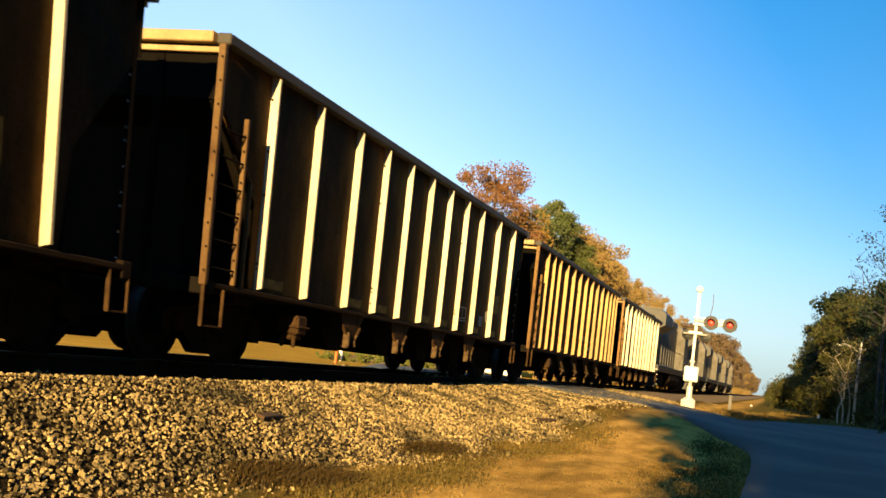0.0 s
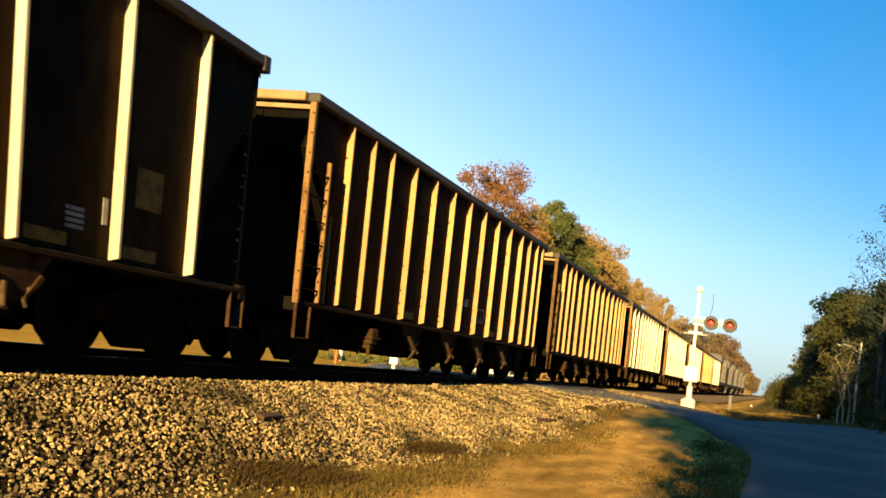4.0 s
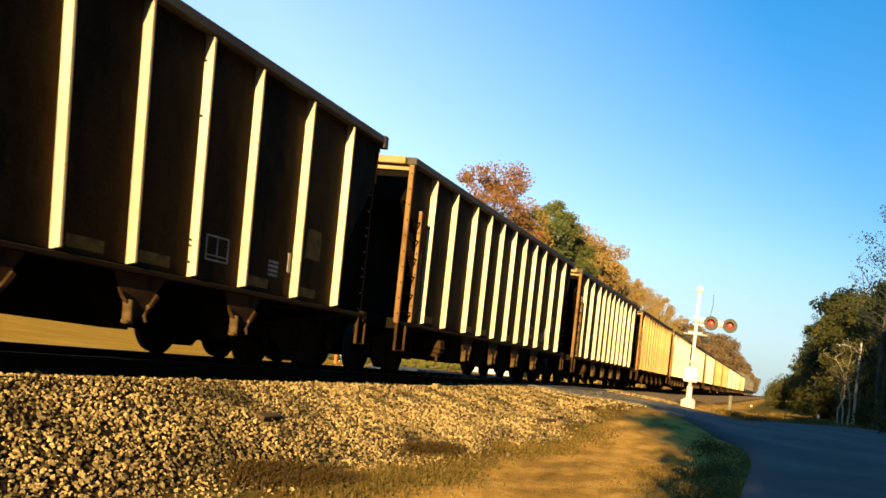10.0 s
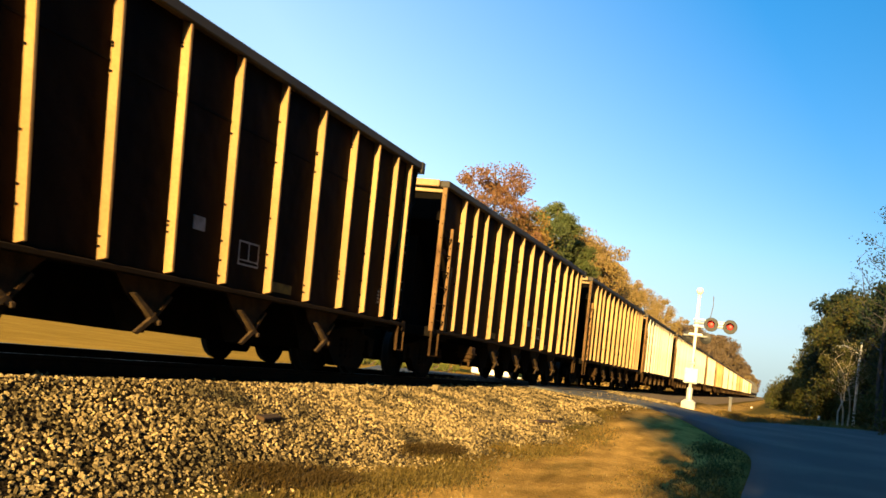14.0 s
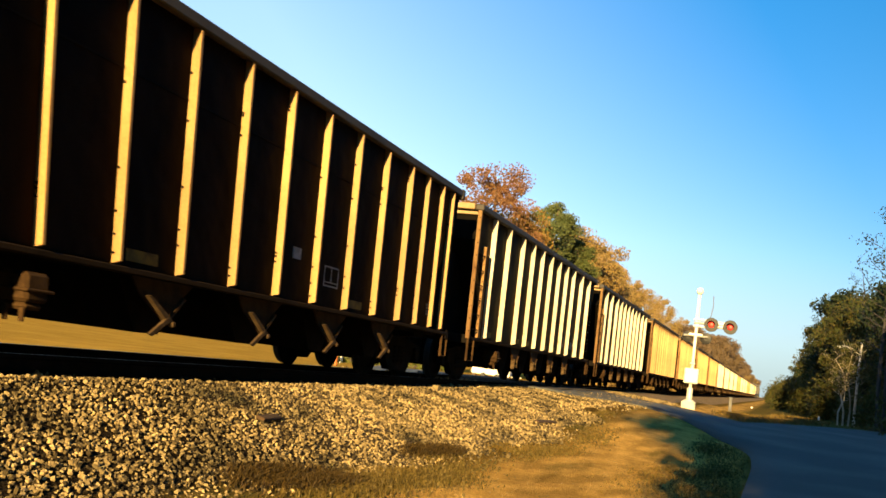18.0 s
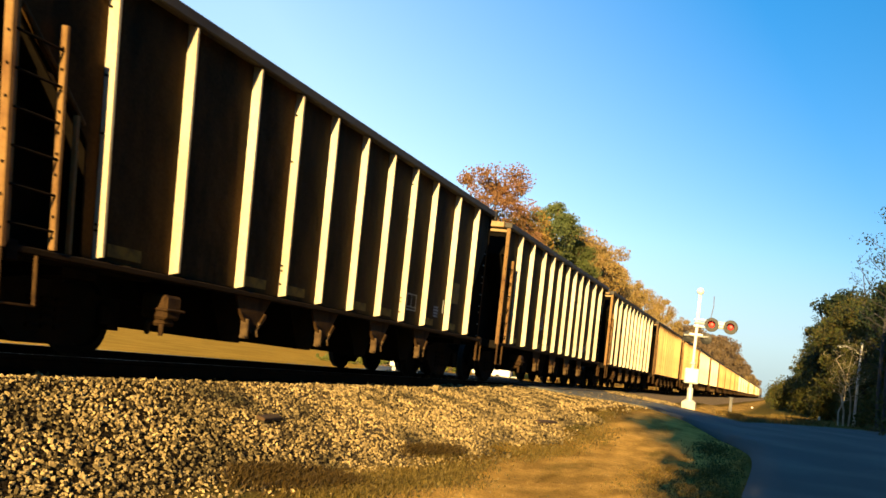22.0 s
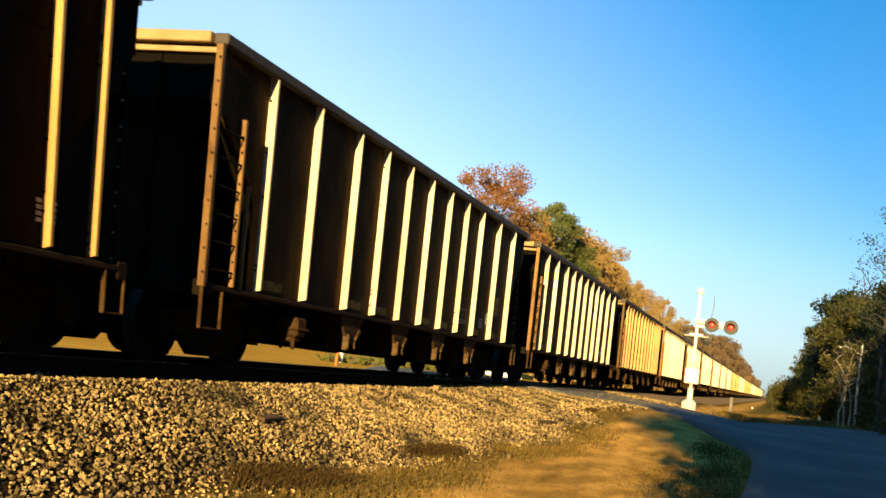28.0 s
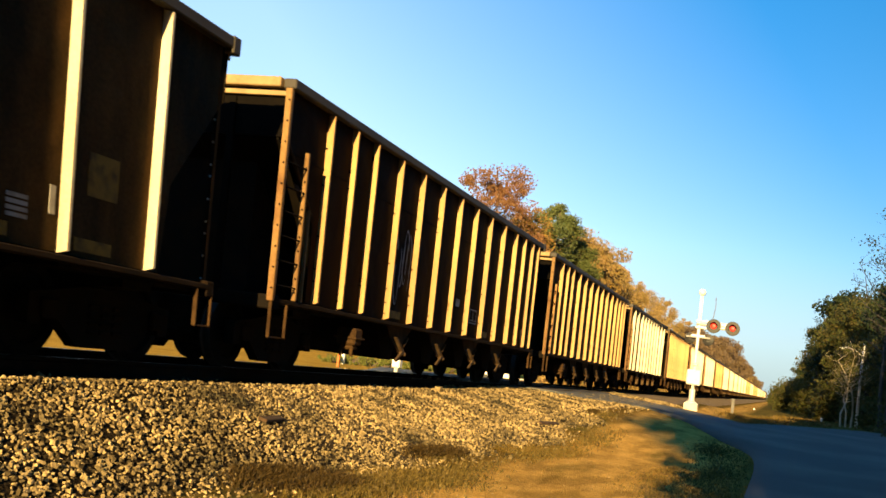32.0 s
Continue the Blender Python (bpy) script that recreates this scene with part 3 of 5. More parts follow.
def wheel_profile():
    return [(0.06, -0.02), (0.10, -0.02), (0.12, 0.03), (0.33, 0.045), (0.36, -0.005), (0.455, 0.0), (0.46, 0.02), (0.465, 0.10), (0.49, 0.115), (0.49, 0.135), (0.36, 0.135), (0.33, 0.085), (0.12, 0.08), (0.10, 0.15), (0.06, 0.15)]


def wheelset_mesh():
    mb = MB()
    mb.lathe(wheel_profile(), "y", (0, -0.83, 0), 24)
    mb.lathe([(r, -h) for r, h in wheel_profile()], "y", (0, 0.83, 0), 24)
    mb.lathe([(0.085, -1.08), (0.085, 1.08)], "y", (0, 0, 0), 12)
    for s in (-1, 1):
        for k in range(3):
            a = k * 2.094
            mb.lathe([(0.015, s * 1.08), (0.015, s * 1.1)], "y", (0.05 * math.cos(a), 0, 0.05 * math.sin(a)), 6)
    me = mb.mesh("wheelset", M["wheel"])
    me.materials.append(M["tread"])
    for p in me.polygons:
        c = p.center
        r = math.hypot(c.x, c.z)
        if 0.45 < r < 0.475 and 0.70 < abs(c.y) < 0.83:
            p.material_index = 1
    return me


def side_frame_mesh(y):
    """Cast truck side frame: arched top and bottom members, spring window, journal ends."""
    mb = MB()
    y0, y1 = y - 0.07, y + 0.07
    top = [(-1.16, 0.62), (-1.16, 0.32), (-0.98, 0.32), (-0.98, 0.46), (-0.78, 0.42), (-0.42, 0.13), (0.42, 0.13), (0.78, 0.42), (0.98, 0.46), (0.98, 0.32), (1.16, 0.32), (1.16, 0.62), (0.8, 0.66), (0.3, 0.74), (-0.3, 0.74), (-0.8, 0.66)]
    hole1 = [(-0.30, 0.27), (0.30, 0.27), (0.30, 0.62), (-0.30, 0.62)]
    n = len(top)
    vs = [(x, y0, z) for x, z in top] + [(x, y1, z) for x, z in top]
    mb.add(vs, [(i, (i + 1) % n, n + (i + 1) % n, n + i) for i in range(n)] + [(5, 6, 7, 12, 13, 14, 15, 4), (4, 15, 0, 3), (0, 1, 2, 3), (7, 8, 11, 12), (8, 9, 10, 11)]
           + [tuple(n + i for i in q) for q in [(5, 6, 7, 12, 13, 14, 15, 4), (4, 15, 0, 3), (0, 1, 2, 3), (7, 8, 11, 12), (8, 9, 10, 11)]])
    for k in range(3):
        x = -0.2 + 0.2 * k
        for r in range(4):
            z = 0.27 + 0.085 * r
            mb.box(x - 0.085, x + 0.085, y0 - 0.03, y1 + 0.03, z, z + 0.05, 0.012)
    for s in (-1, 1):
        mb.box(s * 0.89 - 0.12, s * 0.89 + 0.12, y0 - 0.06, y1 + 0.02, 0.38, 0.58, 0.02)
    return mb.mesh("side_frame", M["under"])


SHARED = {}


def shared(key, make):
    if key not in SHARED:
        SHARED[key] = make()
    return SHARED[key]


def add_truck(car, x):
    """Four-wheeled truck: bolster, two side frames, two wheelsets that turn."""
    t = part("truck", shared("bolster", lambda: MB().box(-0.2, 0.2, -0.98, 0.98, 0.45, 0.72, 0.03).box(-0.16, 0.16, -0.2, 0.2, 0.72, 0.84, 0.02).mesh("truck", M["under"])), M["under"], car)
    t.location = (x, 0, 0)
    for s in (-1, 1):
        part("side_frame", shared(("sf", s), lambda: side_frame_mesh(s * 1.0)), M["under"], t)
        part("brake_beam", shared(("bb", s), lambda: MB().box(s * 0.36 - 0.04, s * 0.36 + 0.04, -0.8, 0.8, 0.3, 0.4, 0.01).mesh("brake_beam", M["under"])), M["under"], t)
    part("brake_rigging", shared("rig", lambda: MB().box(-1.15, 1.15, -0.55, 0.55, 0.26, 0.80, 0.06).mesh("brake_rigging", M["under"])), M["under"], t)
    for s in (-1, 1):
        w = part("wheelset", shared("wheelset", wheelset_mesh), M["wheel"], t)
        w.matrix_basis = pose(s * 0.89, 0, 0.465)
        WHEELS.append(w)
    return t


WHEELS = []


def side_sheet(kind, sy):
    """Side plate, cut away along the end slopes."""
    n = KIND[kind]["length"]
    mb = MB()
    d = DEPTH[kind]
    y0, y1 = -HALF + d, -HALF + d + 0.018
    poly = [(0.04, 3.60), (0.04, 2.98), (1.05, 2.02), (1.08, 0.98), (n - 1.0, 0.98), (n - 0.9, 1.9), (n - 0.04, 2.98), (n - 0.04, 3.60)]
    if sy > 0:
        y0, y1 = -y0, -y1
    mb.prism(poly, "y", y0, y1)
    return mb


def end_bulk(kind, x, d):
    """End plate, its top bands, and the slope sheet running in and down from it. d: 1 at the rear, -1 at the front."""
    mb = MB()
    w = HALF - 0.088
    mb.box(min(x, x + d * 0.02), max(x, x + d * 0.02), -w, w, 2.98, 3.60)
    return mb


def slope_sheet(x, d):
    mb = MB()
    w = HALF - 0.19
    a, b = x + d * 0.03, x + d * 2.2
    mb.add([(a, -w, 2.98), (a, w, 2.98), (b, w, 0.98), (b, -w, 0.98), (a, -w, 2.95), (a, w, 2.95), (b, w, 0.95), (b, -w, 0.95)],
           [(0, 1, 2, 3), (7, 6, 5, 4), (0, 4, 5, 1), (1, 5, 6, 2), (2, 6, 7, 3), (3, 7, 4, 0)])
    return mb


def hopper_bay(kind):
    """Hopper bay under the floor: sloped sheets, discharge gate and its frame."""
    mb = MB()
    prof = [(-0.62, 0.98), (0.62, 0.98), (0.22, 0.33), (-0.22, 0.33)]
    mb.prism(prof, "y", -1.2, 1.2)
    return mb


def gate_mesh(kind, s):
    """Discharge gate, with its lowest point at x = 0: kind 1 a pleated apron narrowing downwards, kind 2 a triangular web with a folded rim."""
    mb = MB()
    if kind == 2:
        y = s * 1.50
        web = [(-0.62, 0.90), (-0.45, 0.72), (0.0, 0.48), (0.30, 0.73), (0.55, 0.90)]
        mb.prism(web, "y", y - s * 0.04, y - s * 0.06)
        return mb.prism([(0.0, 0.47), (0.04, 0.47), (0.36, 0.74), (0.32, 0.76)], "y", y, y - s * 0.04).mesh("gate", M["stirrup"])
    y = s * 1.54
    mb.prism([(-0.46, 0.90), (-0.34, 0.70), (-0.10, 0.48), (0.0, 0.47), (0.24, 0.70), (0.44, 0.90)], "y", y, y - s * 0.03)
    mb.prism([(0.0, 0.46), (0.05, 0.46), (0.30, 0.70), (0.26, 0.73)], "y", y + s * 0.03, y)
    return mb.prism([(-0.40, 0.74), (-0.36, 0.70), (-0.08, 0.46), (-0.12, 0.52)], "y", y + s * 0.03, y).mesh("gate", M["stirrup"])


def gate_arm(kind):
    """The arm at the gate on the near side: a hanging latch plate, or a channel bent back into a strut."""
    mb = MB()
    if kind == 1:
        mb.box(-0.24, -0.19, -1.60, -1.50, 0.42, 0.64, 0.012)
        mb.box(-0.27, -0.16, -1.59, -1.51, 0.40, 0.44, 0.01)
        return mb.mesh("gate_arm", M["gate"])
    y = -1.55
    mb.prism([(-0.47, 0.72), (-0.42, 0.73), (0.0, 0.50), (0.01, 0.45), (-0.05, 0.45)], "y", y - 0.03, y + 0.03)
    mb.prism([(-0.10, 0.53), (-0.05, 0.50), (-0.36, 0.32), (-0.42, 0.34)], "y", y - 0.035, y + 0.0)
    return mb.box(-0.03, 0.04, y - 0.045, y + 0.01, 0.43, 0.49, 0.012).mesh("gate_arm", M["gate"])


def one_rung():
    return MB().tube([(-0.03, -HALF + 0.02, 0), (0.60, -HALF + 0.02, 0)], 0.013, 6).mesh("rung", M["under"])


def coupler_mesh(x, d):
    mb = MB()
    mb.box(min(x, x - d * 0.45), max(x, x - d * 0.45), -0.09, 0.09, 0.72, 0.92, 0.02)
    mb.box(min(x - d * 0.45, x - d * 0.80), max(x - d * 0.45, x - d * 0.80), -0.17, 0.17, 0.68, 0.96, 0.04)
    mb.tube([(x, 0.25, 0.75), (x - d * 0.4, 0.28, 0.45), (x - d * 0.82, 0.12, 0.5)], 0.03, 6)
    return mb


def build_hopper(kind):
    """An open-top coal hopper: origin on the rail under its rear corner, x forward."""
    k = KIND[kind]
    n = k["length"]
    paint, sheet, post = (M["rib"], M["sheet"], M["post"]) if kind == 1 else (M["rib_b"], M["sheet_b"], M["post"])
    car = thing("hopper_car", "open-top coal hopper car, coal-stained sides darkened as in shade, worn ribs paled as sunlit" if kind == 1 else
                "open-top coal hopper car, rust-brown sides darkened as in shade, close ribs gold as sunlit", "freight car", "coal hopper cars of the train")
    rib = rib_mesh("rib", 0.05, DEPTH[kind], 0.975, 3.585, paint)
    bolts = [bolt_row(kind * 10 + i, 5) for i in range(4)]
    for s in (-1, 1):
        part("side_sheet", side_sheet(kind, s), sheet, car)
        y0, y1 = sorted((s * (HALF - 0.02), s * (HALF - 0.2)))
        part("side_sill", MB().box(0.02, n - 0.02, y0, y1, 0.90, 0.965, 0.012), M["sill"], car)
        part("top_chord", MB().box(0.0, n, *sorted((s * (HALF + 0.01), s * (HALF - 0.17))), 3.585, TOP, 0.015), M["chord"], car)
        for i, x in enumerate(k["ribs"]):
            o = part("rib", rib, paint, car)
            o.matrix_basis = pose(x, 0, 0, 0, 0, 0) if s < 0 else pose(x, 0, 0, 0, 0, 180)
            if s < 0 and (kind == 2 or i in (0, 3, 7)):
                part("bolt_strip", bolts[i % 4], M["under"], o)["kind"] = "stuff"
        # corner posts
        part("corner_post", MB().box(-0.08, -0.02, *sorted((s * HALF, s * (HALF - 0.085))), 0.92, 3.57, 0.008).box(-0.03, 0.04, *sorted((s * (HALF - 0.02), s * (HALF - 0.08))), 0.95, 3.57, 0.006), post, car)
        part("corner_post", MB().box(n - 0.12, n - 0.06, *sorted((s * (HALF - 0.10), s * (HALF - 0.15))), 0.92, 3.585, 0.006), M["under"], car)
        # end ladder: stile, rungs and brace
    rung = one_rung()
    for e in (0, 1):
        turn = pose(0, 0, 0) if e == 0 else pose(n, 0, 0, 0, 0, 180)
        lad = part("ladder", MB().box(0.56, 0.61, -HALF, -HALF + 0.07, 0.97, 2.9, 0.008).box(0.82, 0.86, -HALF + 0.04, -HALF + 0.09, 0.97, 2.2, 0.006), post, car)
        lad.matrix_basis = turn
        for i in range(6):
            part("rung", rung, M["under"], lad).location = (0, 0, 1.13 + i * 0.31)
        part("brace", MB().tube([(0.10, -HALF + 0.09, 2.95), (0.54, -HALF + 0.09, 2.55), (0.97, -HALF + 0.09, 2.15)], 0.025, 6), M["gate"], car).matrix_basis = turn
        st = part("step", MB().box(-0.08, -0.06, -HALF, -HALF + 0.045, 0.47, 0.92, 0.004).box(0.36, 0.38, -HALF, -HALF + 0.04, 0.47, 0.90, 0.004).box(-0.08, 0.38, -HALF + 0.005, -HALF + 0.04, 0.46, 0.48, 0.004), M["stirrup"], car)
        st.matrix_basis = turn
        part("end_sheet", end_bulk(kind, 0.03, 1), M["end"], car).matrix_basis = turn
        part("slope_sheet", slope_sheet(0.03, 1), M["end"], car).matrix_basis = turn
        part("end_chord", MB().box(-0.08, 0.08, -HALF + 0.17, HALF - 0.17, 3.585, TOP - 0.002, 0.012).box(-0.04, 0.03, -HALF + 0.1, HALF - 0.1, 3.48, 3.54, 0.006), M["post_top"], car).matrix_basis = turn
        for y in (-0.75, 0.75):
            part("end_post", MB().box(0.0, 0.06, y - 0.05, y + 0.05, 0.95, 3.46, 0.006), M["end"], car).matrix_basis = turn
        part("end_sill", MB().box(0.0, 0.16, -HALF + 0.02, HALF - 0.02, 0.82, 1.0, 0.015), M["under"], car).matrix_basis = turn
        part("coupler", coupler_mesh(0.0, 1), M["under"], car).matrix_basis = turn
        # added black block, wider than draft gear, fills the dark gap between cars
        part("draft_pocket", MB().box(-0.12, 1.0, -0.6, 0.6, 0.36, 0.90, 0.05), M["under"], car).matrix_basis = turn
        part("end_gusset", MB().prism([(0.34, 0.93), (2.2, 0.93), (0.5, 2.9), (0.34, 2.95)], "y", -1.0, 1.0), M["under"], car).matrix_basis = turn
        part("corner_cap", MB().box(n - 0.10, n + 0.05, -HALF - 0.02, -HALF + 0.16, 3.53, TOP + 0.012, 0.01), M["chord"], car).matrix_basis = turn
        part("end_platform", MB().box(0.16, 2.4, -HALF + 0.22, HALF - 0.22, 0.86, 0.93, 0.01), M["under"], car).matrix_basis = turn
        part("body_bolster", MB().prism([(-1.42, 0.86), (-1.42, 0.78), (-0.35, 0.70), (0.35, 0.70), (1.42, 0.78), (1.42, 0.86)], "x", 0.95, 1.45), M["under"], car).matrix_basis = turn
        add_truck(car, 1.2 if e == 0 else n - 1.2)
    part("step", MB().box(n - 0.34, n - 0.32, -HALF + 0.02, -HALF + 0.07, 0.50, 0.90, 0.004).box(n - 0.04, n - 0.02, -HALF + 0.02, -HALF + 0.07, 0.50, 0.92, 0.004).box(n - 0.34, n - 0.02, -HALF + 0.025, -HALF + 0.065, 0.49, 0.51, 0.004), M["stirrup"], car)
    mb = MB()
    for i in range(12):
        z = 1.02 + 0.21 * i + 0.04 * (i % 3)
        mb.lathe([(0.014, -0.135), (0.012, -0.12)], "x", (n + 0.003, -HALF + 0.125, z), 6)
    part("bolt_strip", mb, M["galv"], car)["kind"] = "stuff"
    for i, px in enumerate((-0.085, 0.555)):
        mb = MB()
        for q in range(10):
            z = 1.08 + (0.26 if i == 0 else 0.18) * q
            mb.lathe([(0.014, -0.012), (0.011, 0.0)], "x", (px, -HALF + 0.02, z), 6)
        part("bolt_strip", mb, M["under"], car)["kind"] = "stuff"
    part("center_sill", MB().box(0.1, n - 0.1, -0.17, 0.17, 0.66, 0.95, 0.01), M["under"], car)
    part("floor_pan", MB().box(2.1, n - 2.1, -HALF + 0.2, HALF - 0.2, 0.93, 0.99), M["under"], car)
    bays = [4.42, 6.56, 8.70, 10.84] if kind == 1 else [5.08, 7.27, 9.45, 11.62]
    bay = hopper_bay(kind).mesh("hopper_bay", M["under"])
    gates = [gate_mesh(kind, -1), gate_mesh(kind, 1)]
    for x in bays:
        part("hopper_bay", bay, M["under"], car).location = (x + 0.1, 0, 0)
        for g in gates:
            part("gate", g, M["stirrup"], car).location = (x, 0, 0)
        part("gate_arm", shared(("arm", kind), lambda: gate_arm(kind)), M["gate"], car).location = (x, 0, 0)
        if kind == 1:
            part("gate_latch", shared("latch", lambda: MB().tube([(0.10, -1.575, 0.60), (0.02, -1.58, 0.50), (0.05, -1.58, 0.44)], 0.022, 6).mesh("gate_latch", M["gate"])), M["gate"], car).location = (x, 0, 0)
    bx = 2.42 if kind == 1 else 2.78
    part("brake_box", MB().box(bx, bx + 0.3, -HALF + 0.03, -HALF + 0.34, 0.50, 0.76, 0.03).box(bx - 0.03, bx + 0.33, -HALF + 0.0, -HALF + 0.37, 0.59, 0.62, 0.01).box(bx + 0.03, bx + 0.27, -HALF + 0.07, -HALF + 0.29, 0.43, 0.50, 0.03)
         .box(bx - 0.01, bx + 0.02, -HALF + 0.05, -HALF + 0.1, 0.33, 0.45, 0.006).box(bx - 0.01, bx + 0.02, -HALF + 0.22, -HALF + 0.27, 0.33, 0.45, 0.006), M["stirrup"], car)
    part("air_reservoir", MB().tube([(2.3, 0.9, 0.66), (3.2, 0.9, 0.66)], 0.2, 12), M["under"], car)
    # coal heap
    rnd = random.Random(kind)
    mb = MB()
    nx, ny = 40, 8
    vs = []
    for i in range(nx + 1):
        for j in range(ny + 1):
            x, y = 0.1 + (n - 0.2) * i / nx, -HALF + 0.19 + (2 * HALF - 0.38) * j / ny
            e = min(1, min(i, nx - i) / 5) * (1 - (2 * j / ny - 1) ** 2)
            vs.append((x, y, 3.42 + 0.2 * e + rnd.uniform(-0.03, 0.03)))
    mb.add(vs, [(i * (ny + 1) + j, (i + 1) * (ny + 1) + j, (i + 1) * (ny + 1) + j + 1, i * (ny + 1) + j + 1) for i in range(nx) for j in range(ny)])
    part("coal_load", mb, M["coal"], car, "black heaped coal")["kind"] = "stuff"
    # stencilled data panels: frame and bars
    y = -HALF + DEPTH[kind] - 0.004
    fx = k["ribs"][-4] + 0.32 if kind == 1 else 8.51 + 0.38
    cx, cz = (0, 0.03, 0.24, 0.265, 0.48, 0.51), (0, 0.02, 0.055, 0.07, 0.27, 0.29)
    vs = [(fx + a, y, (1.21 if kind == 1 else 1.26) + c) for a in cx for c in cz]
    fs = [(i * 6 + j, (i + 1) * 6 + j, (i + 1) * 6 + j + 1, i * 6 + j + 1) for i in range(5) for j in range(5) if i in (0, 4) or j in (0, 2, 4) or (i == 2 and j == 3)]
    mb = MB().add(vs, fs)
    part("data_panel", mb, M["stencil"], car, "white outlined data stencil")
    if kind == 2:
        for px, pz, pw, ph in ((7.86, 1.52, 0.24, 0.15), (12.78, 1.30, 0.16, 0.27)):
            part("placard", MB().box(px, px + pw, y - 0.003, y + 0.006, pz, pz + ph), M["stencil"], car, "small faded white placard")
    else:
        part("placard", MB().box(11.95, 11.99 + 0.03, y - 0.003, y + 0.006, 1.30, 1.55), M["stencil"], car, "small faded white placard")
        part("ochre_panel", MB().box(12.45, 12.90, y - 0.002, y + 0.006, 1.55, 1.95), M["patch"], car, "faded ochre square on the sheet")
    mb = MB()
    for r in range(4):
        mb.box(k["ribs"][-3] + 0.72, k["ribs"][-3] + 0.98, y - 0.003, y + 0.006, 1.2 + r * 0.055, 1.235 + r * 0.055)
    part("stencil_block", mb, M["stencil"], car, "small faded white block of lettering")["kind"] = "stuff"
    if kind == 2:
        part("weld_seam", MB().box(0.1, n - 0.1, y - 0.004, y + 0.006, 2.815, 2.84), M["under"], car)
    patch = MB().box(0, 0.55, y - 0.002, y + 0.006, 1.03, 1.15).mesh("reflector_patch", M["patch"])
    for i, x in enumerate(k["ribs"][:-1]):
        if i % 3 != 1 and (kind == 1 or i in (3, 8)):
            part("reflector_patch", patch, M["patch"], car, "faded ochre reflector patch").location = (x + 0.2, 0, 0)
    return car


def spray(car, kind, x0, z0, w, h, strokes, seed, material, width=0.045, name="spray_tag", label="faded white spray-painted tag"):
    """A sprayed tag: looping flat strokes just off the side sheet."""
    rnd = random.Random(seed)
    y = -HALF + DEPTH[kind] - 0.006
    mb = MB()
    for i in range(strokes):
        cx = x0 + w * (i + 0.5) / strokes
        r1, r2 = w / strokes * rnd.uniform(0.45, 0.9), h * rnd.uniform(0.25, 0.5)
        cz = z0 + h * rnd.uniform(0.4, 0.6)
        a0, turn = rnd.uniform(0, 6.28), rnd.uniform(2.5, 5.5) * rnd.choice((-1, 1))
        n = 12
        pts = []
        for k in range(n + 1):
            a = a0 + turn * k / n
            pts.append((cx + r1 * math.cos(a) + 0.12 * r1 * math.sin(3 * a), cz + r2 * math.sin(a)))
        for k, ((ax, az), (bx, bz)) in enumerate(zip(pts, pts[1:])):
            d = Vector((bx - ax, bz - az))
            if d.length < 1e-6:
                continue
            q = Vector((-d.y, d.x)).normalized() * width * (0.5 + 0.2 * math.sin(k))
            yy = y - 0.0004 * (i % 4)
            mb.add([(ax - q.x, yy, az - q.y), (bx - q.x, yy, bz - q.y), (bx + q.x, yy, bz + q.y), (ax + q.x, yy, az + q.y)], [(0, 1, 2, 3)])
    part(name, mb, material, car, label)["kind"] = "stuff"


def spray_piece(car, kind, outlines, width, fill, fill_label):
    """A large sprayed piece: a filled body under each outline and the outline itself, on the side sheet."""
    y = -HALF + DEPTH[kind]
    body, line = MB(), MB()
    for n, outline in enumerate(outlines):
        pts = smooth_line(outline, 6)
        low = min(p[1] for p in outline) - 0.02
        for i, ((ax, az), (bx, bz)) in enumerate(zip(pts, pts[1:])):
            if abs(bx - ax) > 0.01:
                yb = y - 0.002 - 0.0006 * n - 0.00001 * i
                body.add([(ax, yb, low), (bx, yb, low), (bx, yb, bz), (ax, yb, az)], [(0, 1, 2, 3)])
            q = Vector((az - bz, bx - ax))
            if q.length < 1e-6:
                continue
            q = q.normalized() * width * (0.42 + 0.16 * math.sin(3 * ax + 2 * az))
            yy = y - 0.006 - 0.0004 * (n % 4)
            line.add([(ax - q.x, yy, az - q.y), (bx - q.x, yy, bz - q.y), (bx + q.x, yy, bz + q.y), (ax + q.x, yy, az + q.y)], [(0, 1, 2, 3)])
    part("spray_fill", body, fill, car, fill_label)["kind"] = "stuff"
    part("spray_outline", line, M["spray_white"], car, "large white spray-painted outline")["kind"] = "stuff"


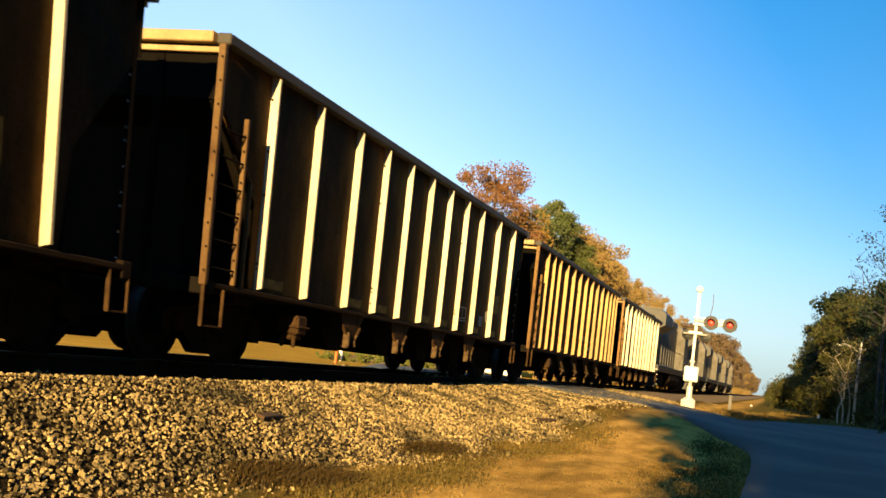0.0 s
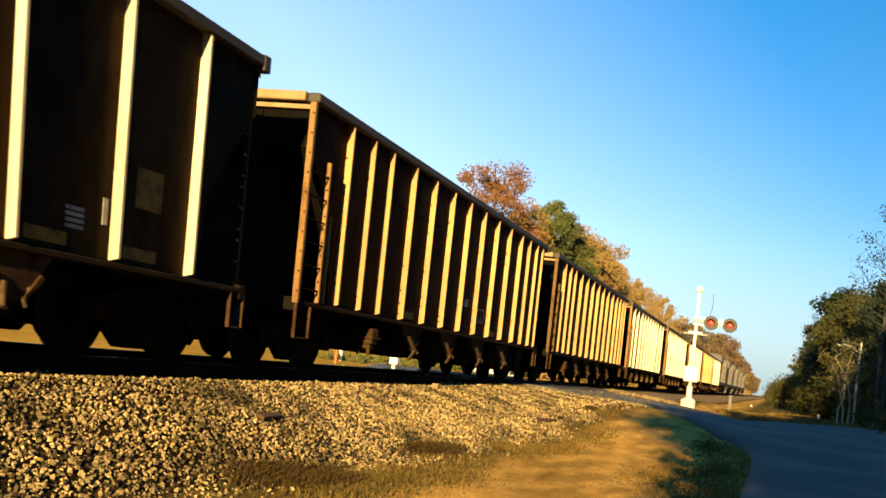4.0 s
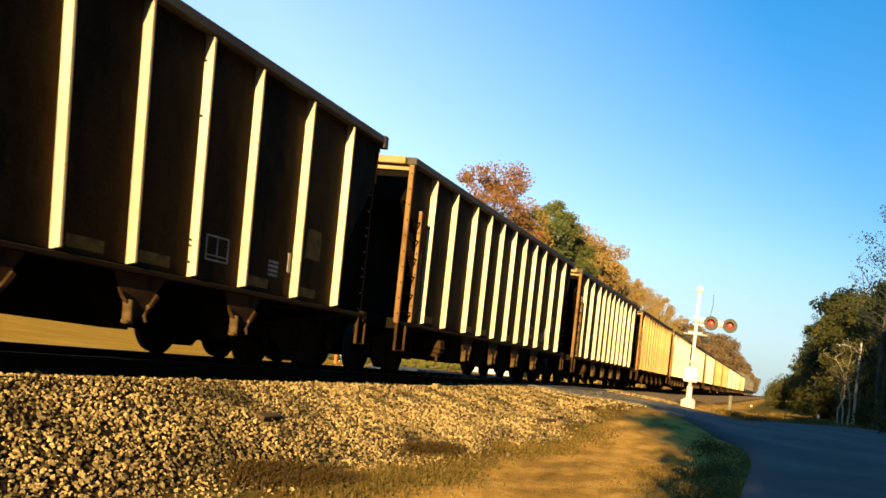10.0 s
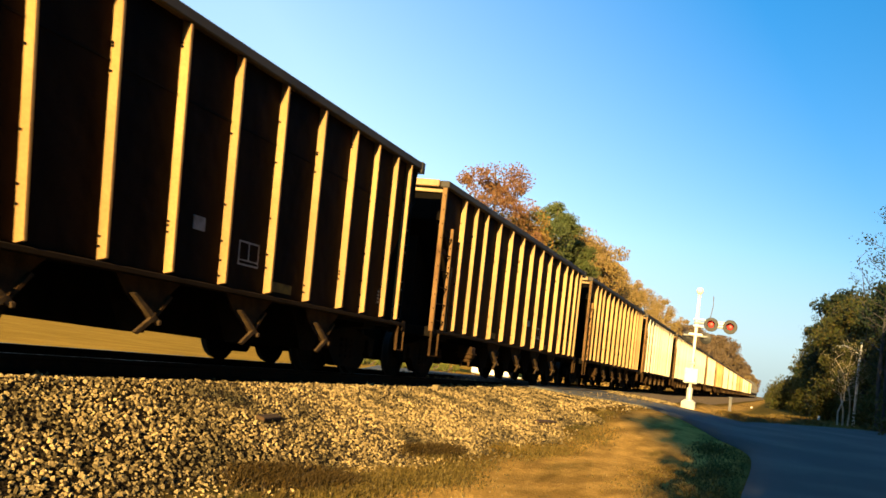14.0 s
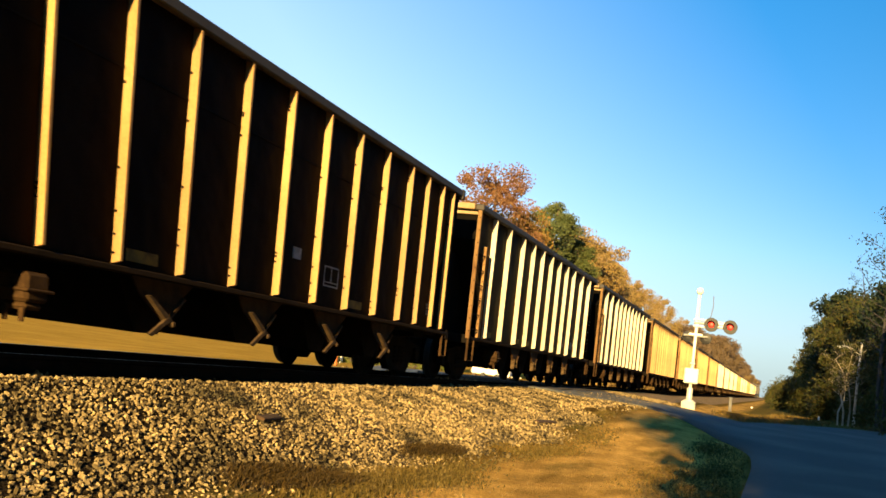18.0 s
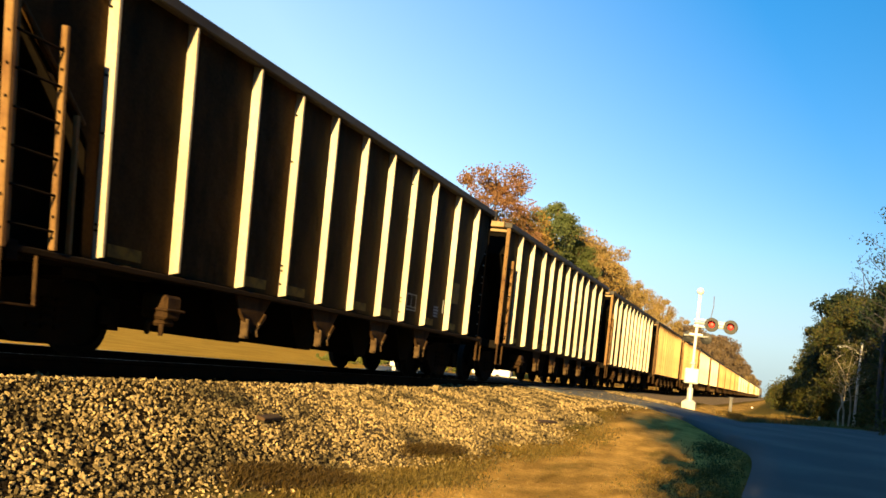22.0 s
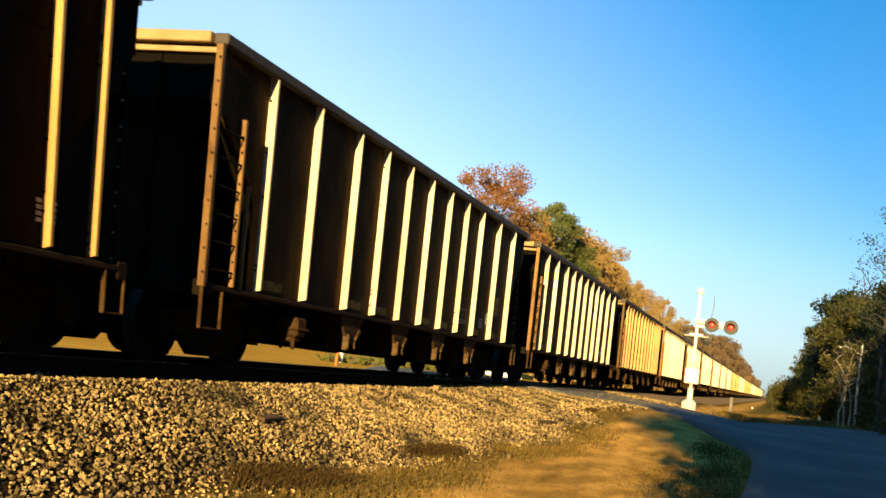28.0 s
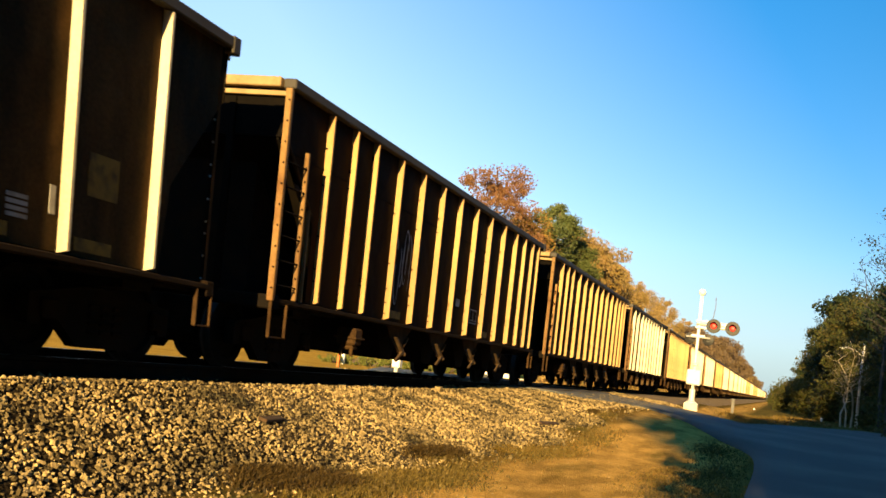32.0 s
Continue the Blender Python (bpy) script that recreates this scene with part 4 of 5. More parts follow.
# ---------------------------------------------------------------- locomotives
def build_loco():
    c = thing("locomotive", "dusty black and grey diesel freight locomotive with long hood", "locomotive", "locomotives of the train")
    n = 21.5
    part("frame", MB().box(0.2, n - 0.2, -1.5, 1.5, 1.1, 1.45, 0.03), M["loco"], c)
    part("long_hood", MB().box(1.0, 15.6, -0.95, 0.95, 1.45, 4.2, 0.10), M["loco"], c)
    part("radiator", MB().prism([(-0.95, 3.3), (-1.55, 3.7), (-1.55, 4.3), (-1.2, 4.6), (1.2, 4.6), (1.55, 4.3), (1.55, 3.7), (0.95, 3.3)], "x", 1.1, 5.2), M["loco"], c)
    part("dynamic_brake_hatch", MB().box(11.2, 14.2, -1.05, 1.05, 4.1, 4.55, 0.08), M["loco"], c)
    part("cab", MB().prism([(-1.5, 1.45), (1.5, 1.45), (1.5, 3.9), (1.1, 4.5), (-1.1, 4.5), (-1.5, 3.9)], "x", 15.7, 18.4), M["loco_light"], c)
    for y in (-1.51, 1.5):
        part("cab_window", MB().box(16.2, 17.6, y, y + 0.01, 3.0, 3.7), M["black"], c)
    part("nose", MB().box(18.4, 20.3, -0.85, 0.85, 1.45, 3.2, 0.12), M["loco_light"], c)
    for i in range(8):
        part("hood_door", MB().box(5.6 + i * 0.68, 6.2 + i * 0.68, -0.97, -0.94, 1.7, 3.6, 0.008), M["loco_light"] if i % 3 == 1 else M["loco"], c)
    part("exhaust_stack", MB().box(8.4, 9.3, -0.25, 0.25, 4.2, 4.5, 0.05), M["under"], c)
    part("fuel_tank", MB().prism([(-1.4, 1.1), (-1.5, 0.7), (-1.1, 0.3), (1.1, 0.3), (1.5, 0.7), (1.4, 1.1)], "x", 7.7, 13.8), M["under"], c)
    for s in (-1, 1):
        for i in range(11):
            part("handrail_post", MB().tube([(1.0 + i * 1.45, s * 1.48, 1.45), (1.0 + i * 1.45, s * 1.48, 2.5)], 0.02, 5), M["dull"], c)
        part("handrail", MB().tube([(0.6, s * 1.48, 2.5), (15.6, s * 1.48, 2.5)], 0.02, 5), M["dull"], c)
    for e in (0, 1):
        turn = pose(0, 0, 0) if e == 0 else pose(n, 0, 0, 0, 0, 180)
        for i in range(4):
            part("step", MB().box(0.0, 0.35, -1.5, -0.9, 0.35 + 0.27 * i, 0.39 + 0.27 * i, 0.008), M["alu"], c).matrix_basis = turn
        part("pilot", MB().box(-0.05, 0.1, -1.45, 1.45, 0.2, 1.1, 0.03), M["loco"], c).matrix_basis = turn
        part("coupler", coupler_mesh(0.0, 1), M["under"], c).matrix_basis = turn
        x0 = 4.3 if e == 0 else n - 4.3
        t = part("truck", MB().box(-2.3, 2.3, -0.6, 0.6, 0.6, 0.9, 0.03), M["under"], c)
        t.location = (x0, 0, 0)
        for s in (-1, 1):
            part("side_frame", MB().prism([(-2.5, 0.7), (-2.5, 0.45), (-1.2, 0.35), (1.2, 0.35), (2.5, 0.45), (2.5, 0.7), (1.5, 0.95), (-1.5, 0.95)], "y", s * 1.0, s * 1.16), M["under"], t)
        for i in (-1, 0, 1):
            w = part("wheelset", shared("wheelset", wheelset_mesh), M["wheel"], t)
            w.matrix_basis = pose(i * 2.05, 0, 0.465)
    return c


# ---------------------------------------------------------------- crossing signal and small roadside things
def build_signal(x, y):
    """Flashing-light crossing signal: mast on a concrete foot, bell, two faced lamp pairs, junction box."""
    z = land(x, y)
    s = thing("crossing_signal", "white-masted railway crossing signal with two round red lamps lit", "crossing signal", at=pose(x, y, z - 0.02) @ Matrix.Scale(1.0, 4))
    part("foundation", MB().box(-0.26, 0.26, -0.26, 0.26, -0.2, 0.30, 0.03), M["concrete"], s)
    part("mast_base", MB().lathe([(0.2, 0.28), (0.2, 0.34), (0.11, 0.38), (0.11, 0.8), (0.075, 0.82)], "z"), M["alu"], s)
    part("mast", MB().lathe([(0.058, 0.3), (0.058, 4.42)], "z", seg=14), M["white"], s, smooth=True)
    part("bell", MB().lathe([(0.05, 4.38), (0.07, 4.42), (0.12, 4.45), (0.14, 4.54), (0.10, 4.63), (0.03, 4.66)], "z"), M["white"], s, smooth=True)
    box = part("junction_box", MB().box(-0.16, 0.2, -0.26, 0.26, 0.98, 1.55, 0.03), M["white"], s)
    part("box_lid", MB().box(-0.185, -0.16, -0.22, 0.22, 1.02, 1.51, 0.01), M["white"], box)
    part("clamp", MB().box(-0.1, 0.1, -0.1, 0.1, 1.7, 1.8, 0.02), M["galv"], s)
    part("crossarm", MB().tube([(-0.02, 0.10, 3.3), (-0.02, -1.29, 3.3)], 0.05, 8), M["galv"], s)
    part("crossarm_bracket", MB().box(-0.09, 0.09, -0.5, 0.12, 3.14, 3.20, 0.015).box(-0.09, 0.09, -0.5, 0.12, 3.40, 3.46, 0.015), M["white"], s)
    part("arm_housing", MB().box(-0.06, 0.14, -1.2, -0.66, 3.18, 3.44, 0.05), M["alu"], s)

    def lamp(px, py, pz, facing, lit):
        h = part("lamp", MB().lathe([(0.10, 0.0), (0.26, -0.03), (0.27, -0.06), (0.26, -0.065)], "x", seg=28), M["black"], s, "black round backing disc", smooth=False)
        h.matrix_basis = pose(px, py, pz, 0, 0, 0 if facing < 0 else 180) @ Matrix.Scale(1.0 if facing < 0 else 0.8, 4)
        part("lens", MB().lathe([(0.115, -0.066), (0.11, -0.09), (0.07, -0.105), (0.01, -0.11)], "x", seg=20), lit, h, "glowing red lens", smooth=True)
        mb = MB()
        n = 14
        vs, fs = [], []
        for ring, (r, dx) in enumerate(((0.135, -0.06), (0.145, -0.36), (0.155, -0.36), (0.148, -0.06))):
            for i in range(n + 1):
                a = math.pi * (-0.12 + 1.24 * i / n)
                vs.append((dx if math.sin(a) > 0.2 or dx > -0.1 else dx * 0.55, r * math.cos(a), r * math.sin(a)))
        for ring in range(3):
            for i in range(n):
                o = ring * (n + 1) + i
                fs.append((o, o + 1, o + n + 2, o + n + 1))
        mb.add(vs, fs)
        part("hood", mb, M["black"], h)

    lamp(-0.10, -0.55, 3.28, -1, M["red_lens"])
    lamp(-0.10, -1.25, 3.26, -1, M["red_dim"])
    lamp(0.16, 0.30, 2.76, 1, M["red_dim"])
    lamp(0.16, -0.38, 2.74, 1, M["red_dim"])
    part("rear_crossarm", MB().tube([(0.05, 0.45, 2.8), (0.05, -0.45, 2.8)], 0.04, 8), M["galv"], s)
    part("cap_arm", MB().box(-0.06, 0.06, -0.26, 0.26, 2.80, 2.90, 0.02), M["white"], s)
    part("whip_rod", MB().tube([(0.1, -0.46, 3.44), (0.1, -0.54, 4.0), (0.1, -0.52, 4.4)], 0.014, 6), M["dull"], s)


def build_small_things():
    def z(x, y):
        return land(x, y)

    p = thing("marker_post", "short grey steel marker post in the grass", "post", at=pose(50.0, -5.8, z(50.0, -5.8)))
    part("post", MB().box(-0.05, 0.05, -0.07, 0.07, -0.2, 0.66, 0.015), M["dull"], p)
    part("cap", MB().box(-0.06, 0.06, -0.09, 0.09, 0.66, 0.73, 0.02), M["dull"], p)
    p = thing("reflector_stake", "white plastic reflector stake at the road edge", "stake", "white stakes", at=pose(74.0, -10.55, z(74.0, -10.55)))
    part("stake", MB().box(-0.04, 0.04, -0.07, 0.07, -0.1, 0.26, 0.02), M["white"], p)
    p = thing("reflector_stake", "low white marker stone in the grass", "stake", "white stakes", at=pose(92.0, -5.95, z(92.0, -5.95)))
    part("stake", MB().box(-0.07, 0.07, -0.07, 0.07, -0.1, 0.12, 0.03), M["white"], p)
    # lamp pole among the trees
    x, y = 67.4, -12.23
    p = thing("lamp_pole", "slim pale grey pole with a curved lamp arm", "lamp pole", at=pose(x, y, z(x, y)))
    part("pole", MB().tube([(0, 0, -0.3), (0.02, -0.02, 2.5), (0.03, -0.08, 5.0)], [0.085, 0.075, 0.065], 10), M["alu"], p, smooth=True)
    part("arm", MB().tube([(0, -0.05, 4.2), (0.0, 0.35, 4.55), (0.0, 0.8, 4.7), (0.0, 1.1, 4.65)], 0.035, 8), M["alu"], p, smooth=True)
    part("lamp_head", MB().box(-0.1, 0.1, 0.95, 1.3, 4.56, 4.68, 0.04), M["galv"], p)
    # things beyond the track, seen under the cars
    x, y = 67.0, 10.0
    p = thing("utility_trailer", "low white box trailer parked beyond the track", "trailer", at=pose(x, y, z(x, y), 0, 0, 8))
    part("body", MB().box(-0.7, 0.7, -1.25, 1.25, 0.22, 0.66, 0.05), M["white"], p)
    for yy in (-0.45, 0.45):
        for xx in (-0.7, 0.7):
            w = part("wheel", MB().lathe([(0.04, -0.07), (0.12, -0.07), (0.17, -0.05), (0.17, 0.05), (0.12, 0.07), (0.04, 0.07)], "x", seg=16), M["black"], p)
            w.location = (xx, yy, 0.17)
    part("drawbar", MB().box(-0.05, 0.05, -2.0, -1.2, 0.24, 0.31, 0.01), M["galv"], p)
    x, y = 40.2, 7.0
    p = thing("signal_cabinet", "small white trackside cabinet on a post", "cabinet", at=pose(x, y, z(x, y)))
    part("body", MB().box(-0.16, 0.16, -0.17, 0.17, 0.22, 0.80, 0.03), M["white"], p)
    part("door", MB().box(-0.175, -0.16, -0.14, 0.14, 0.27, 0.75, 0.006), M["white"], p)
    part("post", MB().box(-0.08, 0.08, -0.08, 0.08, -0.2, 0.22, 0.01), M["galv"], p)
    p = thing("marker_stake", "thin orange marker stake in the field", "stake", at=pose(41.2, 10.0, z(41.2, 10.0)))
    part("stake", MB().box(-0.05, 0.05, -0.05, 0.05, -0.2, 0.72, 0.015), M["orange"], p)
    p = thing("marker_stake", "short white marker post in the field", "stake", at=pose(51.1, 14.0, z(51.1, 14.0)))
    part("stake", MB().box(-0.09, 0.09, -0.09, 0.09, -0.2, 0.66, 0.02), M["white"], p)
    # scrap on the ballast
    for x, y, a, l in ((10.1, -2.68, 4, 0.5), (20.4, -3.5, -14, 0.8)):
        b = new("wood_scrap", MB().box(-l / 2, l / 2, -0.05, 0.05, 0, 0.04, 0.008).mesh("wood_scrap", M["scrap"]))
        b.matrix_basis = pose(x, y, z(x, y) + 0.015, 15, 0, a)
        tagged(b, "brown splintered piece of tie wood on the ballast", "wood scrap", "wood scraps")


# ---------------------------------------------------------------- plants
def leaf_cloud(centres, radii, per, size, rnd, squash=0.8):
    """Small folded leaves round the clump centres."""
    V, F = [], []
    k = 0
    for c, r in zip(centres, radii):
        for _ in range(per):
            d = Vector((rnd.gauss(0, 1), rnd.gauss(0, 1), rnd.gauss(0, 1)))
            d = d.normalized() * r * rnd.random() ** 0.45
            p = Vector(c) + Vector((d.x, d.y, d.z * squash))
            a = Vector((rnd.gauss(0, 1), rnd.gauss(0, 1), rnd.gauss(0, 1))).normalized()
            b = a.orthogonal().normalized()
            s = size * rnd.uniform(0.55, 1.3)
            w = a.cross(b) * s * 0.18
            V += [p - a * s * 0.6, p + b * s * 0.42 + w, p + a * s * 0.6, p - b * s * 0.42 + w]
            F += [(k, k + 1, k + 2), (k, k + 2, k + 3)]
            k += 4
    return [tuple(v) for v in V], F


def limbs(rnd, height, spread, trunk_r, start=0.3, count=9, lean=0.05, sub=3):
    """Trunk and branching limbs; returns the mesh and the limb tips."""
    mb = MB()
    tips = []
    pts = [Vector((0, 0, -0.3))]
    for i in range(1, 7):
        pts.append(Vector((rnd.gauss(0, lean) * i, rnd.gauss(0, lean) * i, height * 0.92 * i / 6)))
    mb.tube(pts, [trunk_r * (1 - 0.13 * i) for i in range(7)], 7)
    tips.append(pts[-1])
    for i in range(count):
        t = start + (0.95 - start) * (i + rnd.random() * 0.7) / count
        base = pts[int(t * 6)].lerp(pts[min(6, int(t * 6) + 1)], t * 6 - int(t * 6))
        a = i * 2.4 + rnd.uniform(-0.4, 0.4)
        ln = spread * (1.15 - 0.75 * abs(t - 0.45) / 0.55) * rnd.uniform(0.7, 1.15)
        up = rnd.uniform(0.25, 0.8)
        mid = base + Vector((math.cos(a), math.sin(a), up * 0.7)) * ln * 0.5
        end = base + Vector((math.cos(a + 0.2), math.sin(a + 0.2), up)) * ln
        r = trunk_r * (0.42 - 0.22 * t)
        mb.tube([base, mid, end], [r, r * 0.6, r * 0.25], 5)
        tips += [mid, end]
        for _ in range(sub):
            q = mid.lerp(end, rnd.random())
            e = q + Vector((rnd.gauss(0, 1), rnd.gauss(0, 1), rnd.uniform(0, 1.2))).normalized() * ln * rnd.uniform(0.25, 0.5)
            mb.tube([q, q.lerp(e, 0.5) + Vector((0, 0, 0.05)), e], [r * 0.35, r * 0.25, r * 0.1], 4)
            tips.append(e)
    return mb, tips


def make_tree(label, height, spread, leaf, per, size, clump, seed, bark="bark", start=0.3, count=9, trunk=0.22, group="", sub=3, squash=0.8, lean=0.05):
    rnd = random.Random(seed)
    mb, tips = limbs(rnd, height, spread, trunk, start, count, lean, sub)
    t = thing("tree", label, "tree", group)
    part("trunk", mb, M[bark], t)
    if per:
        v, f = leaf_cloud(tips, [clump * rnd.uniform(0.6, 1.3) for _ in tips], per, size, rnd, squash)
        part("crown", raw_mesh("crown", v, f, M[leaf]), M[leaf], t)
    return t


def make_bush(label, height, width, leaf, per, size, seed, group=""):
    rnd = random.Random(seed)
    t = thing("bush", label, "bush", group)
    mb, cs, rs = MB(), [], []
    for i in range(9):
        a = rnd.uniform(0, 6.28)
        r = width * 0.5 * rnd.random() ** 0.6
        h = height * rnd.uniform(0.45, 0.95) * (1 - 0.35 * r / (width * 0.5))
        c = Vector((r * math.cos(a), r * math.sin(a), h))
        mb.tube([(c.x * 0.2, c.y * 0.2, -0.2), (c.x * 0.7, c.y * 0.7, h * 0.5), c], [0.05, 0.035, 0.015], 5)
        for k in range(3):
            cs.append(Vector((c.x, c.y, h * (0.25 + 0.35 * k))) + Vector((rnd.gauss(0, 0.2), rnd.gauss(0, 0.2), 0)))
            rs.append(height * rnd.uniform(0.18, 0.32))
    part("branch_frame", mb, M["bark"], t)
    v, f = leaf_cloud(cs, rs, per, size, rnd, 0.9)
    part("foliage", raw_mesh("foliage", v, f, M[leaf]), M[leaf], t)
    return t


def place(ob, x, y, turn=0.0, scale=1.0, first=False):
    m = pose(x, y, land(x, y), 0, 0, turn) @ Matrix.Scale(scale, 4)
    if first:
        ob.matrix_basis = m
        return ob
    c = copy_thing(ob, pose(x, y, land(x, y), 0, 0, turn))
    c.scale = (scale, scale, scale)
    return c


def build_trees():
    rnd = random.Random(21)
    G1, G2 = "autumn trees beyond the track", "trees along the road"
    red = make_tree("tall russet-leaved autumn tree with bare twigs", 17.2, 3.6, "leaf_red", 75, 0.17, 0.75, 1, "bark", 0.40, 20, 0.2, G1, 6)
    place(red, 66.5, 11.04, 180, 0.87, True)
    gold = make_tree("golden-brown autumn tree with dense crown", 14.6, 4.2, "leaf_gold", 260, 0.22, 1.45, 2, "bark", 0.2, 13, 0.2, G1, 3)
    place(gold, 76, 11.87, 0, 0.88, True)
    pine = make_tree("green pine with rounded crown above the autumn trees", 17.0, 2.6, "leaf_green", 220, 0.19, 0.95, 3, "bark", 0.7, 9, 0.2, G1, 3, 0.7)
    place(pine, 87, 11.25, 0, 0.955, True)
    brown = make_tree("brown autumn tree with dense crown", 19.0, 4.9, "leaf_brown", 270, 0.25, 1.5, 4, "bark", 0.15, 15, 0.22, G1, 3)
    place(brown, 106, 12.3, 0, 0.85, True)
    bare = make_tree("half-bare brown autumn tree", 17.0, 3.3, "leaf_brown", 80, 0.18, 0.9, 5, "bark", 0.3, 13, 0.18, G1, 5)
    place(bare, 144, 11.5, 0, 0.92, True)
    for src, x, y, s in ((gold, 84, 14.63, 0.87), (gold, 70, 16.27, 0.66), (gold, 91, 12.39, 0.80), (pine, 92, 10.36, 0.80), (brown, 97, 12.93, 0.72), (gold, 102, 11.8, 0.88), (brown, 116, 13.3, 0.87), (gold, 110, 14.5, 0.95),
                         (brown, 126, 13.04, 0.82), (brown, 136, 14.2, 0.82), (gold, 99, 16.56, 0.96), (bare, 152, 14.02, 0.86), (bare, 178, 11.35, 0.93), (bare, 168, 15.04, 0.98), (bare, 158, 12.23, 0.93), (bare, 215, 11.43, 0.93), (bare, 198, 14.23, 1.08)):
        place(src, x, y, rnd.uniform(0, 360), s)
    far = make_tree("dull brown trees far along the track", 17.8, 4.8, "leaf_far", 110, 0.5, 1.7, 14, "bark", 0.15, 14, 0.22, G1, 3)
    place(far, 225, 12.8, 0, 0.81, True)
    x = 238
    while x < 1100:
        place(rnd.choice((far, far, bare)), x, 12.2 + rnd.uniform(-1, 2.8), rnd.uniform(0, 360), rnd.uniform(0.95, 1.2) * min(1.0, 0.74 + (x - 238) / 500))
        x += 13 + (x - 225) * 0.03
    scrub = make_bush("brown autumn undergrowth below the trees", 4.0, 6.0, "leaf_brown", 60, 0.34, 31, "undergrowth beyond the track")
    place(scrub, 84, 8.56, 0, 0.86, True)
    for x in range(70, 270, 10):
        place(scrub, x, 80 + rnd.uniform(-4, 4), rnd.uniform(0, 360), rnd.uniform(1.3, 2.0))
    x = 92
    while x < 700:
        place(scrub, x, 8.8 + rnd.uniform(-0.6, 2.3), rnd.uniform(0, 360), rnd.uniform(0.65, 1.05))
        x += 6 + (x - 92) * 0.03
    hedge = make_bush("low green hedge in the field beyond the track", 0.62, 3.4, "leaf_hedge", 60, 0.09, 35, "low hedge beyond the track")
    place(hedge, 51.5, 14.3, 0, 1.0, True)
    for x in (54.5, 57.5, 60.5, 63.5, 67, 70.5):
        place(hedge, x, 14.3 + rnd.uniform(-0.3, 0.3), rnd.uniform(0, 360), rnd.uniform(0.85, 1.15))
    # right side of the road: dark mixed trees, olive thicket at their foot
    dark = make_tree("dark green broadleaf tree at the road edge", 9.6, 3.1, "leaf_dark", 150, 0.21, 0.95, 6, "dark_bark", 0.15, 20, 0.2, G2, 4, lean=0.12)
    place(dark, 66, -16.01, 0, 0.96, True)
    mixed = make_tree("olive and brown tree at the road edge", 9.2, 2.9, "leaf_olive", 130, 0.2, 0.9, 7, "dark_bark", 0.15, 18, 0.18, G2, 4, lean=0.12)
    scrag = make_tree("scraggly half-bare brown tree in the roadside wood", 10.5, 2.4, "leaf_olive", 26, 0.17, 0.7, 17, "dark_bark", 0.2, 17, 0.14, G2, 5, lean=0.12)
    place(scrag, 82, -13.14, 0, 0.94, True)
    place(mixed, 78, -13.37, 0, 0.94, True)
    thin = make_tree("tall thin bare-topped tree above the thicket", 14.0, 2.4, "leaf_dark", 7, 0.13, 0.5, 8, "dark_bark", 0.35, 15, 0.14, G2, 6)
    place(thin, 62, -13.08, 0, 0.94, True)
    for src, x, y, s in ((scrag, 70, -14.11, 0.90), (scrag, 94, -13.29, 0.98), (scrag, 108, -12.91, 0.93), (scrag, 118, -13.5, 1.07), (scrag, 150, -12.97, 0.92), (scrag, 102, -12.48, 0.94), (scrag, 128, -12.61, 0.92), (scrag, 88, -12.35, 0.93), (scrag, 64, -15.09, 0.81), (thin, 88, -13.62, 0.89), (thin, 56, -12.82, 0.68), (dark, 58, -16.55, 0.82), (dark, 74, -16.47, 0.96), (dark, 90, -14.03, 1.13), (mixed, 100, -13.49, 1.05), (dark, 112, -14.58, 1.05),
                         (mixed, 84, -15.96, 1.05), (thin, 128, -13.44, 0.93), (mixed, 124, -13.82, 1.07), (dark, 140, -14.52, 1.10), (dark, 50, -18.0, 0.83), (dark, 98, -18.69, 1.24), (mixed, 160, -13.93, 1.11), (dark, 180, -14.62, 1.16), (thin, 170, -12.83, 1.11)):
        place(src, x, y, rnd.uniform(0, 360), s)
    x = 200
    while x < 1000:
        place(rnd.choice((dark, mixed, mixed)), x, -13.9 + rnd.uniform(-2.7, 0.9), rnd.uniform(0, 360), rnd.uniform(0.74, 0.98))
        x += 12 + (x - 200) * 0.03
    thicket = make_bush("dense olive thicket at the roadside", 3.4, 5.0, "leaf_olive", 190, 0.15, 33, "roadside thicket")
    place(thicket, 72, -14.3, 0, 0.99, True)
    for x in (50, 56, 64, 79, 86, 94, 103, 112, 122, 133, 146, 160, 176, 195, 215, 240, 270, 310, 360, 430):
        place(thicket, x, (-14.9 if x < 76 else -12.9) + rnd.uniform(-0.8, 0.3), rnd.uniform(0, 360), rnd.uniform(0.85, 1.25))
    for x, y, sc in ((96, -10.5, 0.92), (112, -10.2, 1.1), (132, -10.0, 1.2), (156, -9.8, 1.25), (84, -11.1, 0.85), (78, -11.9, 0.76), (190, -9.6, 1.3), (235, -9.2, 1.3), (290, -8.6, 1.3), (370, -7.6, 1.2), (470, -7.0, 1.3)):
        place(thicket, x, y, rnd.uniform(0, 360), sc)
    sap = make_tree("slender pale-barked sapling with bare twigs", 5.4, 1.25, "leaf_olive", 7, 0.10, 0.4, 9, "pale_bark", 0.3, 16, 0.065, "pale saplings", 5, lean=0.07)
    place(sap, 65.0, -11.5, 0, 1.0, True)
    place(sap, 66.3, -11.85, 130, 0.98)
    place(sap, 64.2, -11.2, 250, 0.9)
    # trees behind the camera, whose shade lies across the road
    turn = random.Random(77)
